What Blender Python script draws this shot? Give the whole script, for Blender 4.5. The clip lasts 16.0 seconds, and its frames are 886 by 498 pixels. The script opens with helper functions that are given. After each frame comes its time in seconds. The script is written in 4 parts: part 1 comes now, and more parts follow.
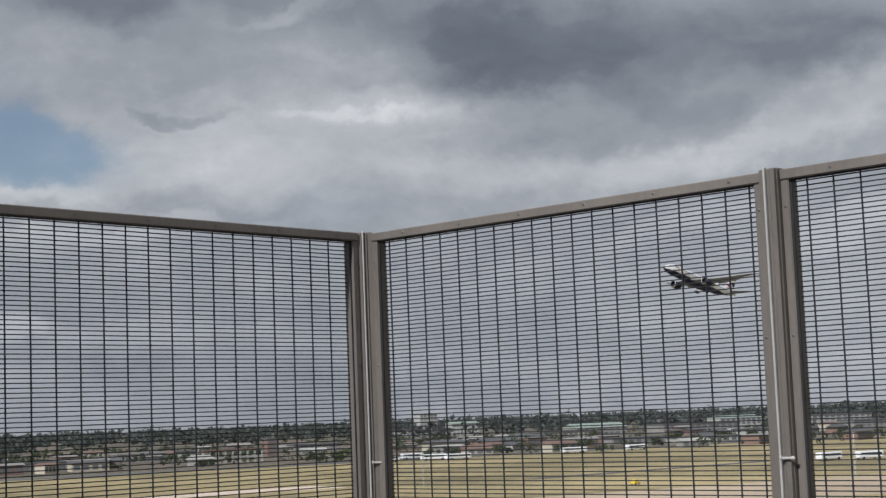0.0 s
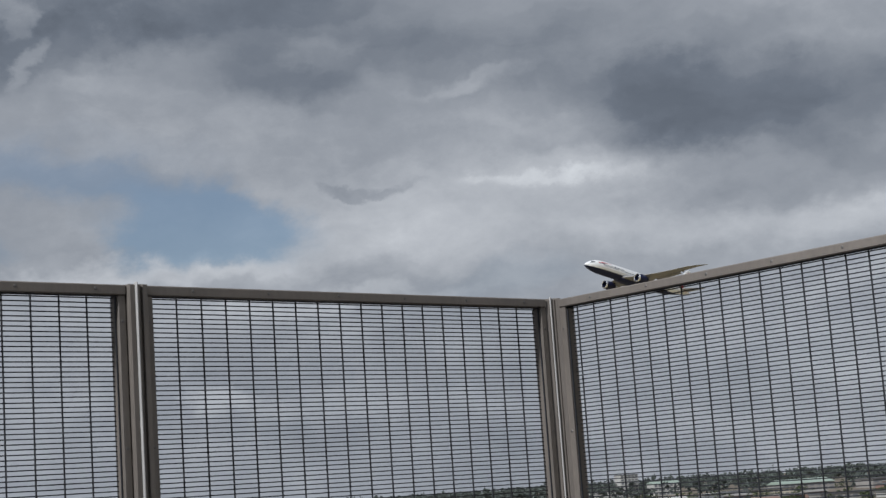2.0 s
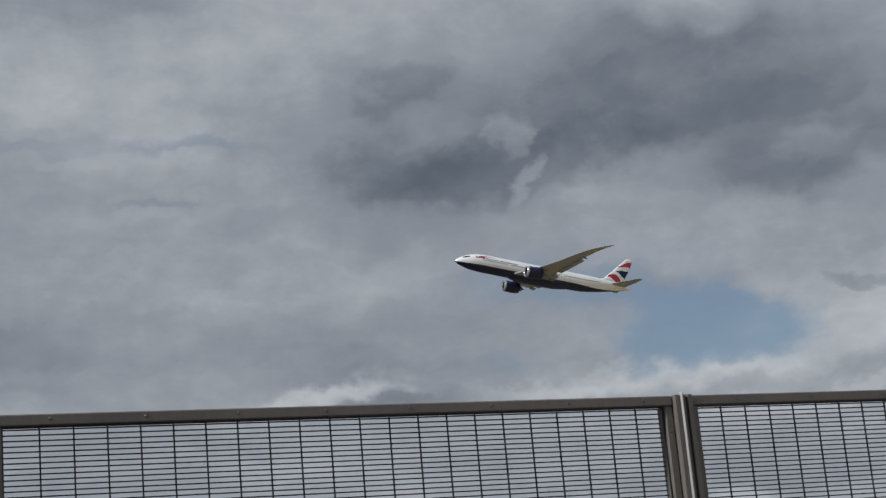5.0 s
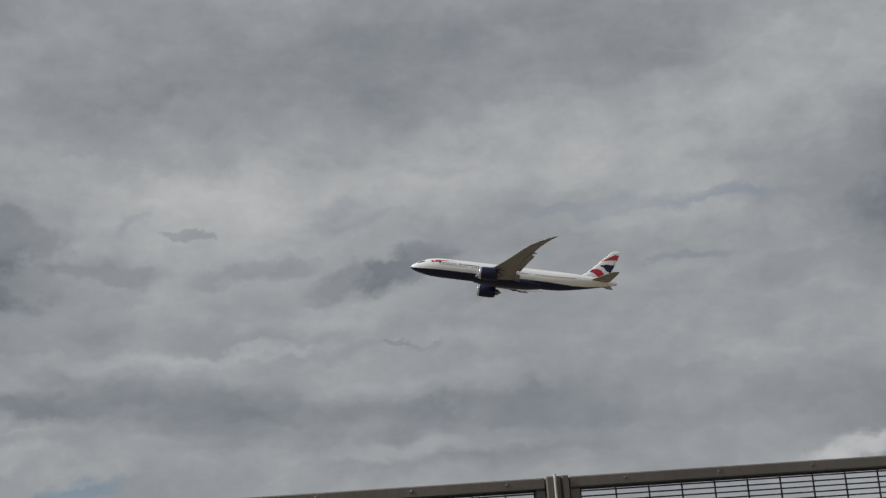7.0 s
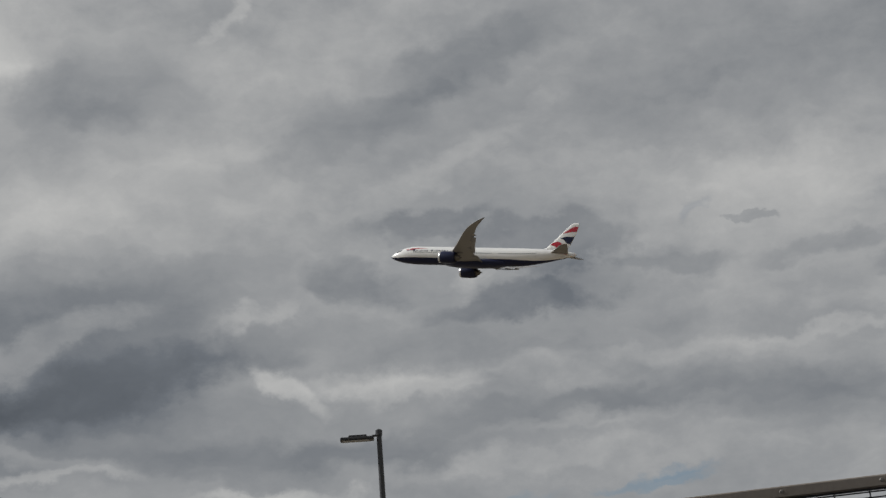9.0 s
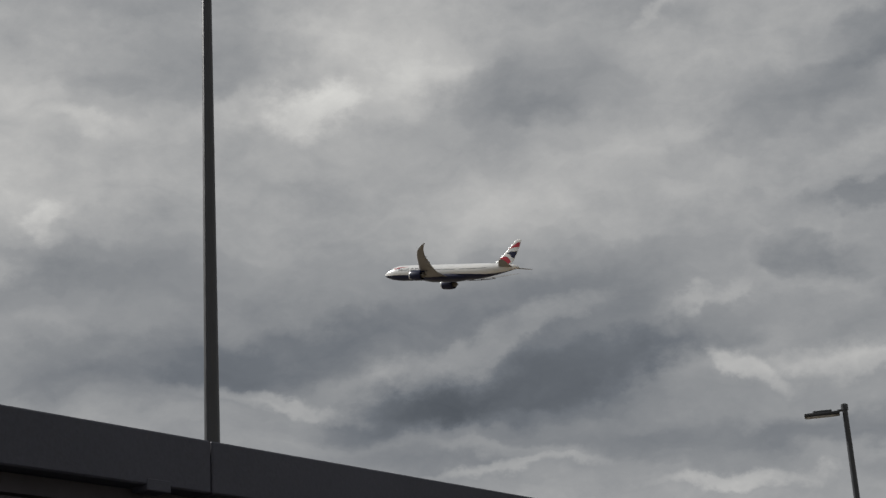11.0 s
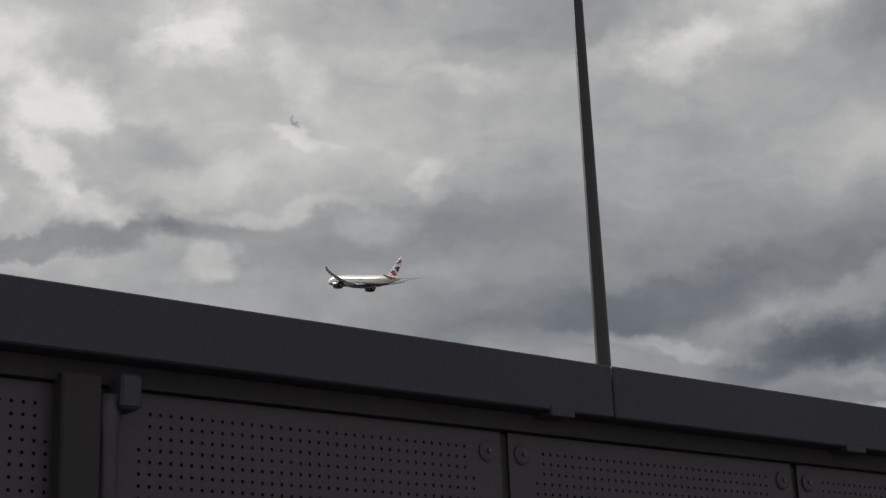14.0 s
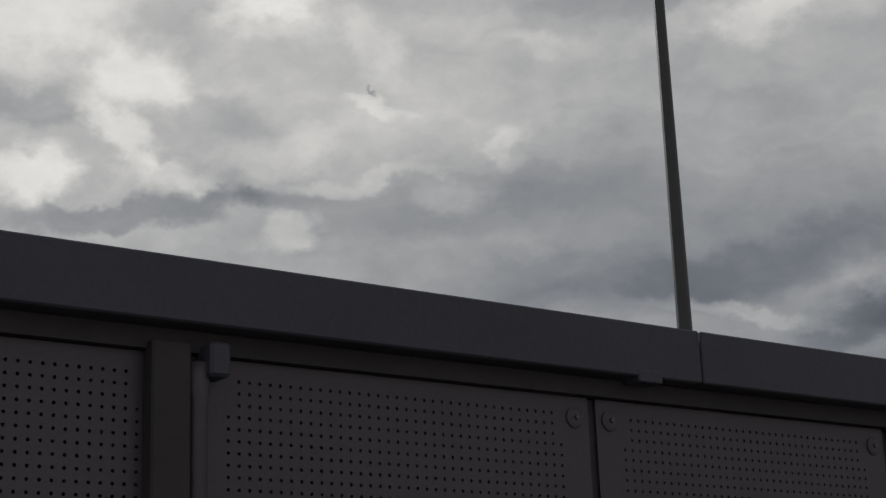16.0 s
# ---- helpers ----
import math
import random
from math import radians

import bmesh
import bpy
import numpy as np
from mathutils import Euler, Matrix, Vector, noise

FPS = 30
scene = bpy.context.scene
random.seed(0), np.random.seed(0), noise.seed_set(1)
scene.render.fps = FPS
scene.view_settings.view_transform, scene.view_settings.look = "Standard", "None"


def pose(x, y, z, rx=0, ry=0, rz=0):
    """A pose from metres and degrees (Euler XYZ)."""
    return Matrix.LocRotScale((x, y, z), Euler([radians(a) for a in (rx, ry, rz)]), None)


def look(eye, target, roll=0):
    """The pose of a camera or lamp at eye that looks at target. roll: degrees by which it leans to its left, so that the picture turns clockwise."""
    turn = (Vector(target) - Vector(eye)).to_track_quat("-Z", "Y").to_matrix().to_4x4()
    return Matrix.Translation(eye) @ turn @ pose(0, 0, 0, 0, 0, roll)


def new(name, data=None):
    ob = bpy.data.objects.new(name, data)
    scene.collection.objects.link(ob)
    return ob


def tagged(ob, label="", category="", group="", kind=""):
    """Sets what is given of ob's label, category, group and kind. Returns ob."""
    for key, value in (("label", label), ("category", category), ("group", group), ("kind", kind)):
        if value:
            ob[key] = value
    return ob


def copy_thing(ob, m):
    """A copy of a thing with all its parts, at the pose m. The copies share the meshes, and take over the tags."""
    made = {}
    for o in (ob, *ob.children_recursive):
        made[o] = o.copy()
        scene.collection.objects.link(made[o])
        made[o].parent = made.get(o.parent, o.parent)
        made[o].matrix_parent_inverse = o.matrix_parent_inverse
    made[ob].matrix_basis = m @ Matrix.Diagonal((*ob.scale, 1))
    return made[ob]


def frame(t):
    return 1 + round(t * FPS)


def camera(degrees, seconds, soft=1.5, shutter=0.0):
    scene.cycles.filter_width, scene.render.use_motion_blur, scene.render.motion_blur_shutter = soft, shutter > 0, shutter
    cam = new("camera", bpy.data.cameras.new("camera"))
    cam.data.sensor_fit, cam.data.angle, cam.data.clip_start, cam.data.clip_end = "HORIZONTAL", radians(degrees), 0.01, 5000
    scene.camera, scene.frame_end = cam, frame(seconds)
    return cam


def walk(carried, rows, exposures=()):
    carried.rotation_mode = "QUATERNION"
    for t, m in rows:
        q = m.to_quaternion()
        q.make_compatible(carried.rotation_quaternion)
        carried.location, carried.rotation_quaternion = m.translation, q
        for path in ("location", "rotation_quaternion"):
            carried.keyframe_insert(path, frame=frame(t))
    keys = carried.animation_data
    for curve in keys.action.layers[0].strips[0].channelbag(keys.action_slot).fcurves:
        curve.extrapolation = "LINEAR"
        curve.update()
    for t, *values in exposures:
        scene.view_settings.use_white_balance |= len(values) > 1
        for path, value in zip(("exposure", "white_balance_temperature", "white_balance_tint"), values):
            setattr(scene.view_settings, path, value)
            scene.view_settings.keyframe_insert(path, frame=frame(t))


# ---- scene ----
cam = camera(30.78, 16.0, soft=1.4, shutter=0.0)

# seconds, eye x, y, z, tilt, turn, lean
PATH = (
    (0, 0.102, 0.094, 1.622, 95.94, -28.22, -2.22),
    (0.5, 0.116, 0.116, 1.630, 96.42, -26.81, -2.33),
    (1, 0.115, 0.113, 1.633, 97.25, -25.81, -2.78),
    (1.5, 0.099, 0.057, 1.628, 98.16, -22.92, -3.35),
    (2, 0.099, 0.057, 1.631, 98.53, -21.52, -4.00),
    (2.5, 0.091, 0.054, 1.638, 99.10, -20.41, -4.37),
    (3, 0.088, 0.050, 1.631, 99.81, -18.52, -5.02),
    (3.2, 0.078, 0.039, 1.634, 99.80, -17.31, -5.30),
    (5.3, -0.017, -0.060, 1.645, 104.16, -1.53, -4.88),
    (5.5, -0.022, -0.069, 1.643, 104.53, 0.00, -4.74),
    (6, -0.037, -0.058, 1.648, 105.02, 5.18, -4.40),
    (6.5, -0.049, -0.050, 1.660, 105.62, 9.46, -4.64),
    (7, -0.062, -0.044, 1.661, 106.81, 15.55, -4.39),
    (7.5, -0.077, -0.042, 1.670, 107.70, 20.69, -5.02),
    (8, -0.092, -0.039, 1.663, 107.83, 25.03, -4.52),
    (8.5, -0.050, -0.024, 1.668, 107.65, 29.93, -4.39),
    (9, -0.004, -0.010, 1.674, 107.73, 36.34, -4.38),
    (9.5, 0.040, 0.006, 1.679, 107.52, 40.82, -4.67),
    (10, 0.014, -0.003, 1.685, 107.84, 44.95, -4.74),
    (12.3, 0.005, -0.003, 1.643, 108.27, 60.58, -2.17),
    (12.5, 0.006, -0.005, 1.640, 108.29, 61.23, -2.26),
    (13, -0.009, -0.004, 1.642, 107.31, 62.66, -1.85),
    (13.5, -0.011, -0.009, 1.644, 107.21, 64.66, -2.02),
    (14, -0.029, -0.005, 1.648, 106.90, 67.25, -2.49),
    (14.5, -0.034, -0.008, 1.649, 106.76, 69.15, -2.14),
    (15, -0.038, -0.008, 1.648, 106.54, 69.75, -2.34),
    (15.5, -0.032, -0.012, 1.646, 106.27, 69.99, -2.37),
    (16, -0.043, -0.012, 1.649, 105.87, 70.18, -2.18),
)
walk(cam, [(t, pose(x, y, z, tilt, 0, turn) @ pose(0, 0, 0, 0, 0, lean)) for t, x, y, z, tilt, turn, lean in PATH],
     exposures=((0.0, 0.16, 5950, 10), (3.0, 0.06, 5850, 10), (5.5, 0.0, 5950, 9), (8.0, 0.0, 6400, 9), (16.0, 0.05, 6450, 10)))

# ---- world and sun ----
SUN_TURN, SUN_HEIGHT = 116.0, 38.0   # degrees to the left of +y, degrees up

world = bpy.data.worlds.new("cloudy_sky")
scene.world = world
world.use_nodes = True
world.cycles.sampling_method, world.cycles.sample_map_resolution = "MANUAL", 512
wt = world.node_tree
wt.nodes.clear()


def wnode(kind, **sets):
    n = wt.nodes.new(kind)
    for k, val in sets.items():
        if k == "operation":
            n.operation = val
        elif k == "vector_type":
            n.vector_type = val
        elif k == "interpolation_type":
            n.interpolation_type = val
    return n


def wmath(op, a, b=None, c=None):
    n = wnode("ShaderNodeMath", operation=op)
    for i, val in enumerate((a, b, c)):
        if val is None:
            continue
        if isinstance(val, (int, float)):
            n.inputs[i].default_value = val
        else:
            wt.links.new(val, n.inputs[i])
    return n.outputs[0]


coord = wnode("ShaderNodeTexCoord")
norm = wnode("ShaderNodeVectorMath", operation="NORMALIZE")
wt.links.new(coord.outputs["Generated"], norm.inputs[0])
split = wnode("ShaderNodeSeparateXYZ")
wt.links.new(norm.outputs[0], split.inputs[0])
turn_deg = wmath("MULTIPLY", wmath("ARCTAN2", wmath("MULTIPLY", split.outputs[0], -1.0), split.outputs[1]), 57.29578)
rise_deg = wmath("MULTIPLY", wmath("ARCSINE", split.outputs[2]), 57.29578)
flat = wnode("ShaderNodeCombineXYZ")
wt.links.new(turn_deg, flat.inputs[0])
wt.links.new(rise_deg, flat.inputs[1])


def sky_noise(scale, detail, rough, stretch=1.0, seed=0.0, source=None):
    m = wnode("ShaderNodeMapping")
    m.inputs["Scale"].default_value = (1.0 / stretch, 1.0, 1.0)
    m.inputs["Location"].default_value = (seed, seed * 0.7, seed * 1.3)
    wt.links.new(source or flat.outputs[0], m.inputs[0])
    n = wnode("ShaderNodeTexNoise")
    n.inputs["Scale"].default_value = scale
    n.inputs["Detail"].default_value = detail
    n.inputs["Roughness"].default_value = rough
    wt.links.new(m.outputs[0], n.inputs["Vector"])
    return n


def shifted(source, noise_out, amount):
    off = wnode("ShaderNodeVectorMath", operation="SUBTRACT")
    wt.links.new(noise_out, off.inputs[0])
    off.inputs[1].default_value = (0.5, 0.5, 0.5)
    mul = wnode("ShaderNodeVectorMath", operation="MULTIPLY_ADD")
    wt.links.new(off.outputs[0], mul.inputs[0])
    mul.inputs[1].default_value = amount
    wt.links.new(source, mul.inputs[2])
    return mul.outputs[0]


warp_big = sky_noise(0.16, 2.0, 0.5, 1.6, 3.0)
warped = shifted(flat.outputs[0], warp_big.outputs["Color"], (1.2, 0.7, 0.0))
warp_small = sky_noise(0.42, 7.0, 0.58, 1.3, 11.0)
warped = shifted(warped, warp_small.outputs["Color"], (4.8, 2.9, 0.0))

# overall texture of the cloud layer: long soft banks, thin level layers and finer billows
banks = sky_noise(0.14, 4.0, 0.5, 2.2, 5.0, warped)
layers = sky_noise(0.55, 5.0, 0.55, 3.4, 21.0, warped)
billows = sky_noise(0.70, 7.0, 0.62, 1.35, 37.0)
tone = wmath("MULTIPLY_ADD", wmath("SUBTRACT", banks.outputs["Fac"], 0.5), 0.12, 0.586)
tone = wmath("MULTIPLY_ADD", wmath("SUBTRACT", layers.outputs["Fac"], 0.5), 0.17, tone)
tone = wmath("MULTIPLY_ADD", wmath("SUBTRACT", billows.outputs["Fac"], 0.5), 0.14, tone)
ragged = wmath("MULTIPLY", wmath("SUBTRACT", billows.outputs["Fac"], 0.5), 4.0)
gaps_total = wmath("MULTIPLY", 0.0, 0.0)


def cloud(turn, rise, wide, tall, lean, light, gap, edge):
    """One bank of cloud, or a gap in it: its middle and half sizes in degrees, its lean, how much lighter or darker it is, how far the blue shows, how crisp and ragged its outline is."""
    global tone, gaps_total
    m = wnode("ShaderNodeMapping", vector_type="TEXTURE")
    grow = 1.75 - 0.30 * edge
    m.inputs["Location"].default_value = (turn, rise, 0.0)
    m.inputs["Rotation"].default_value = (0.0, 0.0, radians(-lean))
    m.inputs["Scale"].default_value = (wide * grow, tall * grow, 1.0)
    wt.links.new(warped, m.inputs[0])
    far = wnode("ShaderNodeTexGradient")
    far.gradient_type = "SPHERICAL"
    wt.links.new(m.outputs[0], far.inputs[0])
    fall = wnode("ShaderNodeMapRange", interpolation_type="SMOOTHSTEP")
    fall.inputs["From Min"].default_value = 0.30 * edge
    fall.inputs["From Max"].default_value = 0.80 - 0.32 * edge
    wt.links.new(wmath("MULTIPLY", wmath("MULTIPLY_ADD", ragged, edge, 1.0), far.outputs["Fac"]) if edge else far.outputs["Fac"], fall.inputs["Value"])
    if light:
        tone = wmath("MULTIPLY_ADD", fall.outputs["Result"], light, tone)
    if gap:
        gaps_total = wmath("MULTIPLY_ADD", fall.outputs["Result"], gap, gaps_total)


cloud(-39.0, 12.9, 4.83, 1.18, -9, -0.12, 0, 0.2)
cloud(-32.9, 12.2, 5.22, 1.37, -17, -0.09, 0, 0.2)
cloud(-42.9, 13.4, 3.03, 0.98, -15, -0.08, 0, 0.3)
cloud(-40.8, 10.8, 3.00, 1.18, 16, -0.04, 0, 0.2)
cloud(-41.1, 9.7, 4.06, 1.06, 16, 0.097, 0, 0.12)
cloud(-35.7, 8.4, 3.33, 0.59, 7, 0.065, 0, 0.08)
cloud(-42.4, 6.0, 3.55, 0.71, 9, 0.097, 0, 0.12)
cloud(-37.6, 6.5, 2.85, 0.47, 9, 0.076, 0, 0.12)
cloud(-32.5, 3.4, 5.90, 2.36, -2, -0.015, 0.2, 0)
cloud(-25.1, 10.9, 2.16, 0.28, -1, 0.049, 0, 0.24)
cloud(-26.7, 11.2, 2.88, 0.52, -2, 0.043, 0, 0.12)
cloud(-23.7, 7.1, 3.17, 0.79, 3, -0.02, 0.35, 0)
cloud(-13.3, 3.8, 1.06, 0.47, 4, 0.097, 0, 0.16)
cloud(-17.6, 6.7, 4.74, 0.33, 3, 0.076, 0, 0.12)
cloud(-15.5, 2.4, 3.93, 1.18, -2, -0.02, 0.15, 0)
cloud(-17.3, 16.2, 5.31, 1.77, 5, -0.09, 0, 0.2)
cloud(-26.6, 15.2, 6.10, 1.77, -2, -0.1, 0, 0.2)
cloud(-31.8, 13.2, 3.43, 1.57, 2, -0.1, 0, 0.3)
cloud(-17.2, 14.3, 3.04, 0.67, -12, -0.04, 0, 0.25)
cloud(-29.8, 11.7, 2.61, 0.69, -7, -0.06, 0, 0.4)
cloud(-32.5, 9.5, 2.59, 0.69, 3, -0.05, 0, 0.2)
cloud(-23.0, 14.3, 1.95, 0.31, 4, 0.076, 0, 0.24)
cloud(-17.3, 15.7, 1.47, 0.52, 5, 0.065, 0, 0.16)
cloud(-22.9, 9.7, 6.21, 1.65, -0, 0.092, 0, 0.04)
cloud(-25.3, 10.8, 2.64, 0.31, -0, 0.038, 0, 0.24)
cloud(-30.5, 8.8, 4.05, 0.71, 1, 0.054, 0, 0.08)
cloud(-19.0, 11.1, 1.70, 0.27, -3, -0.075, 0, 0.6)
cloud(-13.1, 9.7, 3.58, 1.18, -9, -0.01, 1, 0.1)
cloud(-9.4, 11.6, 4.61, 0.69, -11, 0, 0.45, 0.1)
cloud(-15.7, 8.3, 5.24, 0.61, 4, 0.059, 0, 0.12)
cloud(-8.6, 8.4, 3.57, 0.33, 2, 0.065, 0, 0.16)
cloud(-17.3, 3.5, 2.36, 0.71, 0, 0.054, 0, 0.08)
cloud(-12.7, 18.9, 5.60, 2.55, 2, -0.13, 0, 0.3)
cloud(-6.8, 16.1, 4.70, 1.18, 4, -0.12, 0, 0.4)
cloud(-2.2, 16.6, 3.07, 1.08, -5, -0.07, 0, 0.4)
cloud(-2.9, 19.1, 2.08, 1.18, 14, -0.05, 0, 0.7)
cloud(-9.1, 18.4, 3.72, 1.18, 3, -0.03, 0, 0.5)
cloud(-6.4, 17.3, 0.44, 0.75, -26, 0.086, 0, 0.24)
cloud(-7.3, 15.7, 0.39, 0.94, -26, 0.097, 0, 0.24)
cloud(-15.9, 15.1, 2.64, 0.98, 1, -0.05, 0, 0.2)
cloud(-13.5, 21.2, 1.77, 1.06, -9, 0.086, 0, 0.16)
cloud(1.1, 22.3, 7.13, 1.65, 6, 0.038, 0, 0.04)
cloud(3.6, 17.8, 3.09, 0.35, 1, -0.015, 0.3, 0.2)
cloud(6.7, 15.5, 1.43, 0.20, 0, -0.02, 0.4, 0.3)
cloud(-12.6, 9.5, 2.99, 0.98, 5, -0.01, 0.8, 0.1)
cloud(-5.6, 9.5, 1.39, 0.55, -1, 0, 0.5, 0.2)
cloud(-8.3, 12.1, 5.22, 1.18, -1, 0, 0.35, 0.1)
cloud(0.2, 8.7, 2.62, 0.42, 10, 0.065, 0, 0.28)
cloud(-1.8, 8.3, 2.38, 0.39, -5, -0.05, 0, 0.5)
cloud(-9.9, 8.2, 3.09, 0.28, -1, 0.043, 0, 0.28)
cloud(-13.9, 8.1, 2.38, 0.33, 5, 0.054, 0, 0.16)
cloud(3.9, 12.8, 7.25, 1.18, 1, 0.022, 0, 0)
cloud(12.8, 23.5, 8.99, 1.96, 2, -0.055, 0, 0)
cloud(24.3, 18.8, 3.73, 1.18, 5, 0.065, 0, 0.04)
cloud(16.8, 16.2, 1.55, 0.51, 19, -0.085, 0, 0.5)
cloud(18.9, 15.9, 2.24, 0.43, 8, -0.06, 0, 0.6)
cloud(22.7, 16.5, 1.84, 0.39, 3, -0.06, 0, 0.4)
cloud(19.0, 18.1, 1.45, 0.75, 3, -0.04, 0.3, 0.2)
cloud(10.2, 17.7, 2.89, 0.35, 1, -0.01, 0.42, 0.3)
cloud(5.5, 17.9, 2.48, 0.24, -1, -0.01, 0.3, 0.3)
cloud(15.3, 17.4, 2.06, 0.31, 1, -0.01, 0.15, 0.2)
cloud(17.3, 13.4, 0.81, 0.12, -22, -0.06, 0, 0.6)
cloud(11.6, 10.6, 2.20, 0.79, 1, -0.03, 0.2, 0.2)
cloud(19.6, 13.8, 5.05, 0.39, 2, -0.03, 0, 0.3)
cloud(15.6, 12.0, 6.26, 0.42, 1, 0.027, 0, 0.08)
cloud(22.6, 11.2, 4.40, 0.49, 3, -0.03, 0, 0.3)
cloud(15.3, 9.9, 5.26, 0.38, 3, 0.038, 0, 0.16)
cloud(0.6, 8.7, 2.14, 0.38, 6, 0.086, 0, 0.28)
cloud(-1.3, 8.2, 2.58, 0.39, -4, -0.04, 0, 0.5)
cloud(34.4, 24.6, 3.24, 1.08, 20, -0.075, 0, 0.5)
cloud(38.8, 22.5, 3.19, 0.98, 15, -0.05, 0, 0.3)
cloud(39.4, 25.8, 4.19, 1.41, 20, 0.043, 0, 0.04)
cloud(34.5, 21.4, 3.54, 0.47, 20, 0.038, 0, 0.12)
cloud(36.9, 18.7, 2.18, 0.59, 3, -0.09, 0, 0.6)
cloud(32.7, 17.5, 3.09, 1.18, -7, -0.1, 0, 0.7)
cloud(33.6, 15.7, 3.87, 0.63, 2, -0.09, 0, 0.6)
cloud(31.7, 16.4, 2.05, 0.88, -2, -0.04, 0, 0.4)
cloud(35.2, 17.0, 1.11, 0.47, 28, 0.054, 0, 0.24)
cloud(40.0, 16.8, 2.05, 0.79, -10, -0.07, 0, 0.6)
cloud(27.0, 18.1, 0.62, 0.27, 15, -0.02, 0.35, 0.4)
cloud(25.1, 17.7, 0.82, 0.20, -4, -0.06, 0, 0.8)
cloud(27.7, 16.6, 1.84, 0.43, -8, -0.05, 0, 0.6)
cloud(26.0, 11.9, 5.22, 0.71, 1, -0.055, 0, 0.3)
cloud(28.4, 13.4, 6.30, 0.33, 2, 0.038, 0, 0.16)
cloud(23.0, 13.7, 3.15, 0.19, 3, 0.038, 0, 0.2)
cloud(38.7, 10.8, 4.40, 0.59, 1, -0.055, 0, 0.3)
cloud(39.4, 13.2, 5.32, 0.35, 2, 0.043, 0, 0.16)
cloud(30.9, 11.2, 3.84, 0.24, 2, 0.038, 0, 0.2)
cloud(18.3, 9.8, 5.98, 0.33, -0, 0.032, 0, 0.16)
cloud(28.4, 9.4, 1.39, 0.16, 1, 0, 0.6, 0.3)
cloud(23.4, 19.9, 7.52, 1.41, 3, 0.016, 0, 0)
cloud(14.6, 15.2, 1.22, 0.43, 22, -0.03, 0, 0.7)
cloud(49.3, 23.8, 3.86, 1.37, 8, -0.075, 0, 0.4)
cloud(41.4, 21.3, 4.00, 0.71, 15, -0.045, 0, 0.4)
cloud(55.2, 25.9, 3.14, 2.12, 2, 0.054, 0, 0.04)
cloud(44.1, 26.1, 1.05, 0.38, 53, 0.065, 0, 0.24)
cloud(47.1, 20.3, 5.78, 1.65, 3, 0.032, 0, 0)
cloud(51.2, 14.9, 4.63, 0.52, 15, 0.081, 0, 0.34)
cloud(49.5, 13.3, 6.05, 0.94, 9, -0.07, 0, 0.4)
cloud(55.2, 12.4, 3.22, 0.71, 7, -0.08, 0, 0.4)
cloud(43.7, 14.4, 2.63, 0.71, 14, -0.06, 0, 0.4)
cloud(42.1, 13.1, 1.57, 0.42, -29, 0.097, 0, 0.28)
cloud(43.8, 15.4, 1.47, 0.28, 11, 0.054, 0, 0.24)
cloud(37.6, 12.8, 2.17, 0.42, -2, 0.081, 0, 0.2)
cloud(31.5, 12.6, 1.93, 0.42, -2, 0.049, 0, 0.2)
cloud(43.5, 10.5, 5.19, 0.79, 0, -0.065, 0, 0.3)
cloud(33.2, 11.6, 3.41, 0.47, -0, -0.05, 0, 0.4)
cloud(51.2, 10.1, 3.11, 0.24, 1, 0.097, 0, 0.28)
cloud(43.2, 9.4, 2.63, 0.28, 1, 0.097, 0, 0.24)
cloud(29.2, 9.1, 1.79, 0.24, 2, 0, 0.95, 0.3)
cloud(34.8, 8.8, 1.59, 0.27, 6, 0, 0.6, 0.3)
cloud(35.0, 10.2, 4.79, 0.33, 2, 0.043, 0, 0.16)
cloud(57.8, 23.2, 1.54, 0.90, 10, 0.108, 0, 0.32)
cloud(60.4, 23.1, 1.54, 0.59, 7, 0.065, 0, 0.2)
cloud(62.3, 24.7, 3.46, 1.18, 3, -0.05, 0, 0.3)
cloud(50.8, 22.2, 5.30, 1.77, 13, -0.04, 0, 0.2)
cloud(67.3, 22.6, 7.66, 2.59, 5, 0.032, 0, 0.04)
cloud(58.0, 19.7, 6.51, 2.12, 2, 0.011, 0, 0.04)
cloud(67.4, 17.4, 6.17, 1.08, 4, -0.06, 0, 0.4)
cloud(59.3, 14.6, 4.06, 1.18, 7, -0.08, 0, 0.4)
cloud(64.9, 14.8, 4.47, 1.18, 3, -0.06, 0, 0.3)
cloud(69.9, 17.6, 1.61, 0.47, 3, 0.081, 0, 0.2)
cloud(73.8, 18.4, 2.98, 0.28, 2, 0.07, 0, 0.2)
cloud(67.8, 19.4, 1.25, 0.57, -29, 0.065, 0, 0.2)
cloud(66.5, 23.0, 1.28, 0.38, -0, 0.054, 0, 0.2)
cloud(75.6, 16.3, 1.13, 0.66, 22, 0.092, 0, 0.34)
cloud(72.7, 21.4, 0.19, 0.16, 2, -0.13, 0, 0.5)
cloud(72.8, 21.0, 1.26, 0.28, -8, 0.076, 0, 0.2)
cloud(76.5, 24.9, 2.34, 1.41, 13, 0.097, 0, 0.2)
cloud(72.0, 20.6, 3.27, 1.18, 2, 0.022, 0, 0.12)
cloud(59.4, 13.1, 3.39, 0.33, -10, 0.097, 0, 0.2)
cloud(52.3, 12.8, 5.64, 0.79, 1, -0.04, 0, 0.3)
cloud(49.9, 10.6, 3.60, 0.33, -10, 0.065, 0, 0.2)
cloud(77.3, 18.6, 2.28, 0.79, 3, -0.05, 0, 0.5)
cloud(80.1, 21.6, 12.16, 7.07, 2, 0.081, 0, 0)
cloud(85.3, 23.7, 2.83, 1.88, 4, 0.119, 0, 0.16)
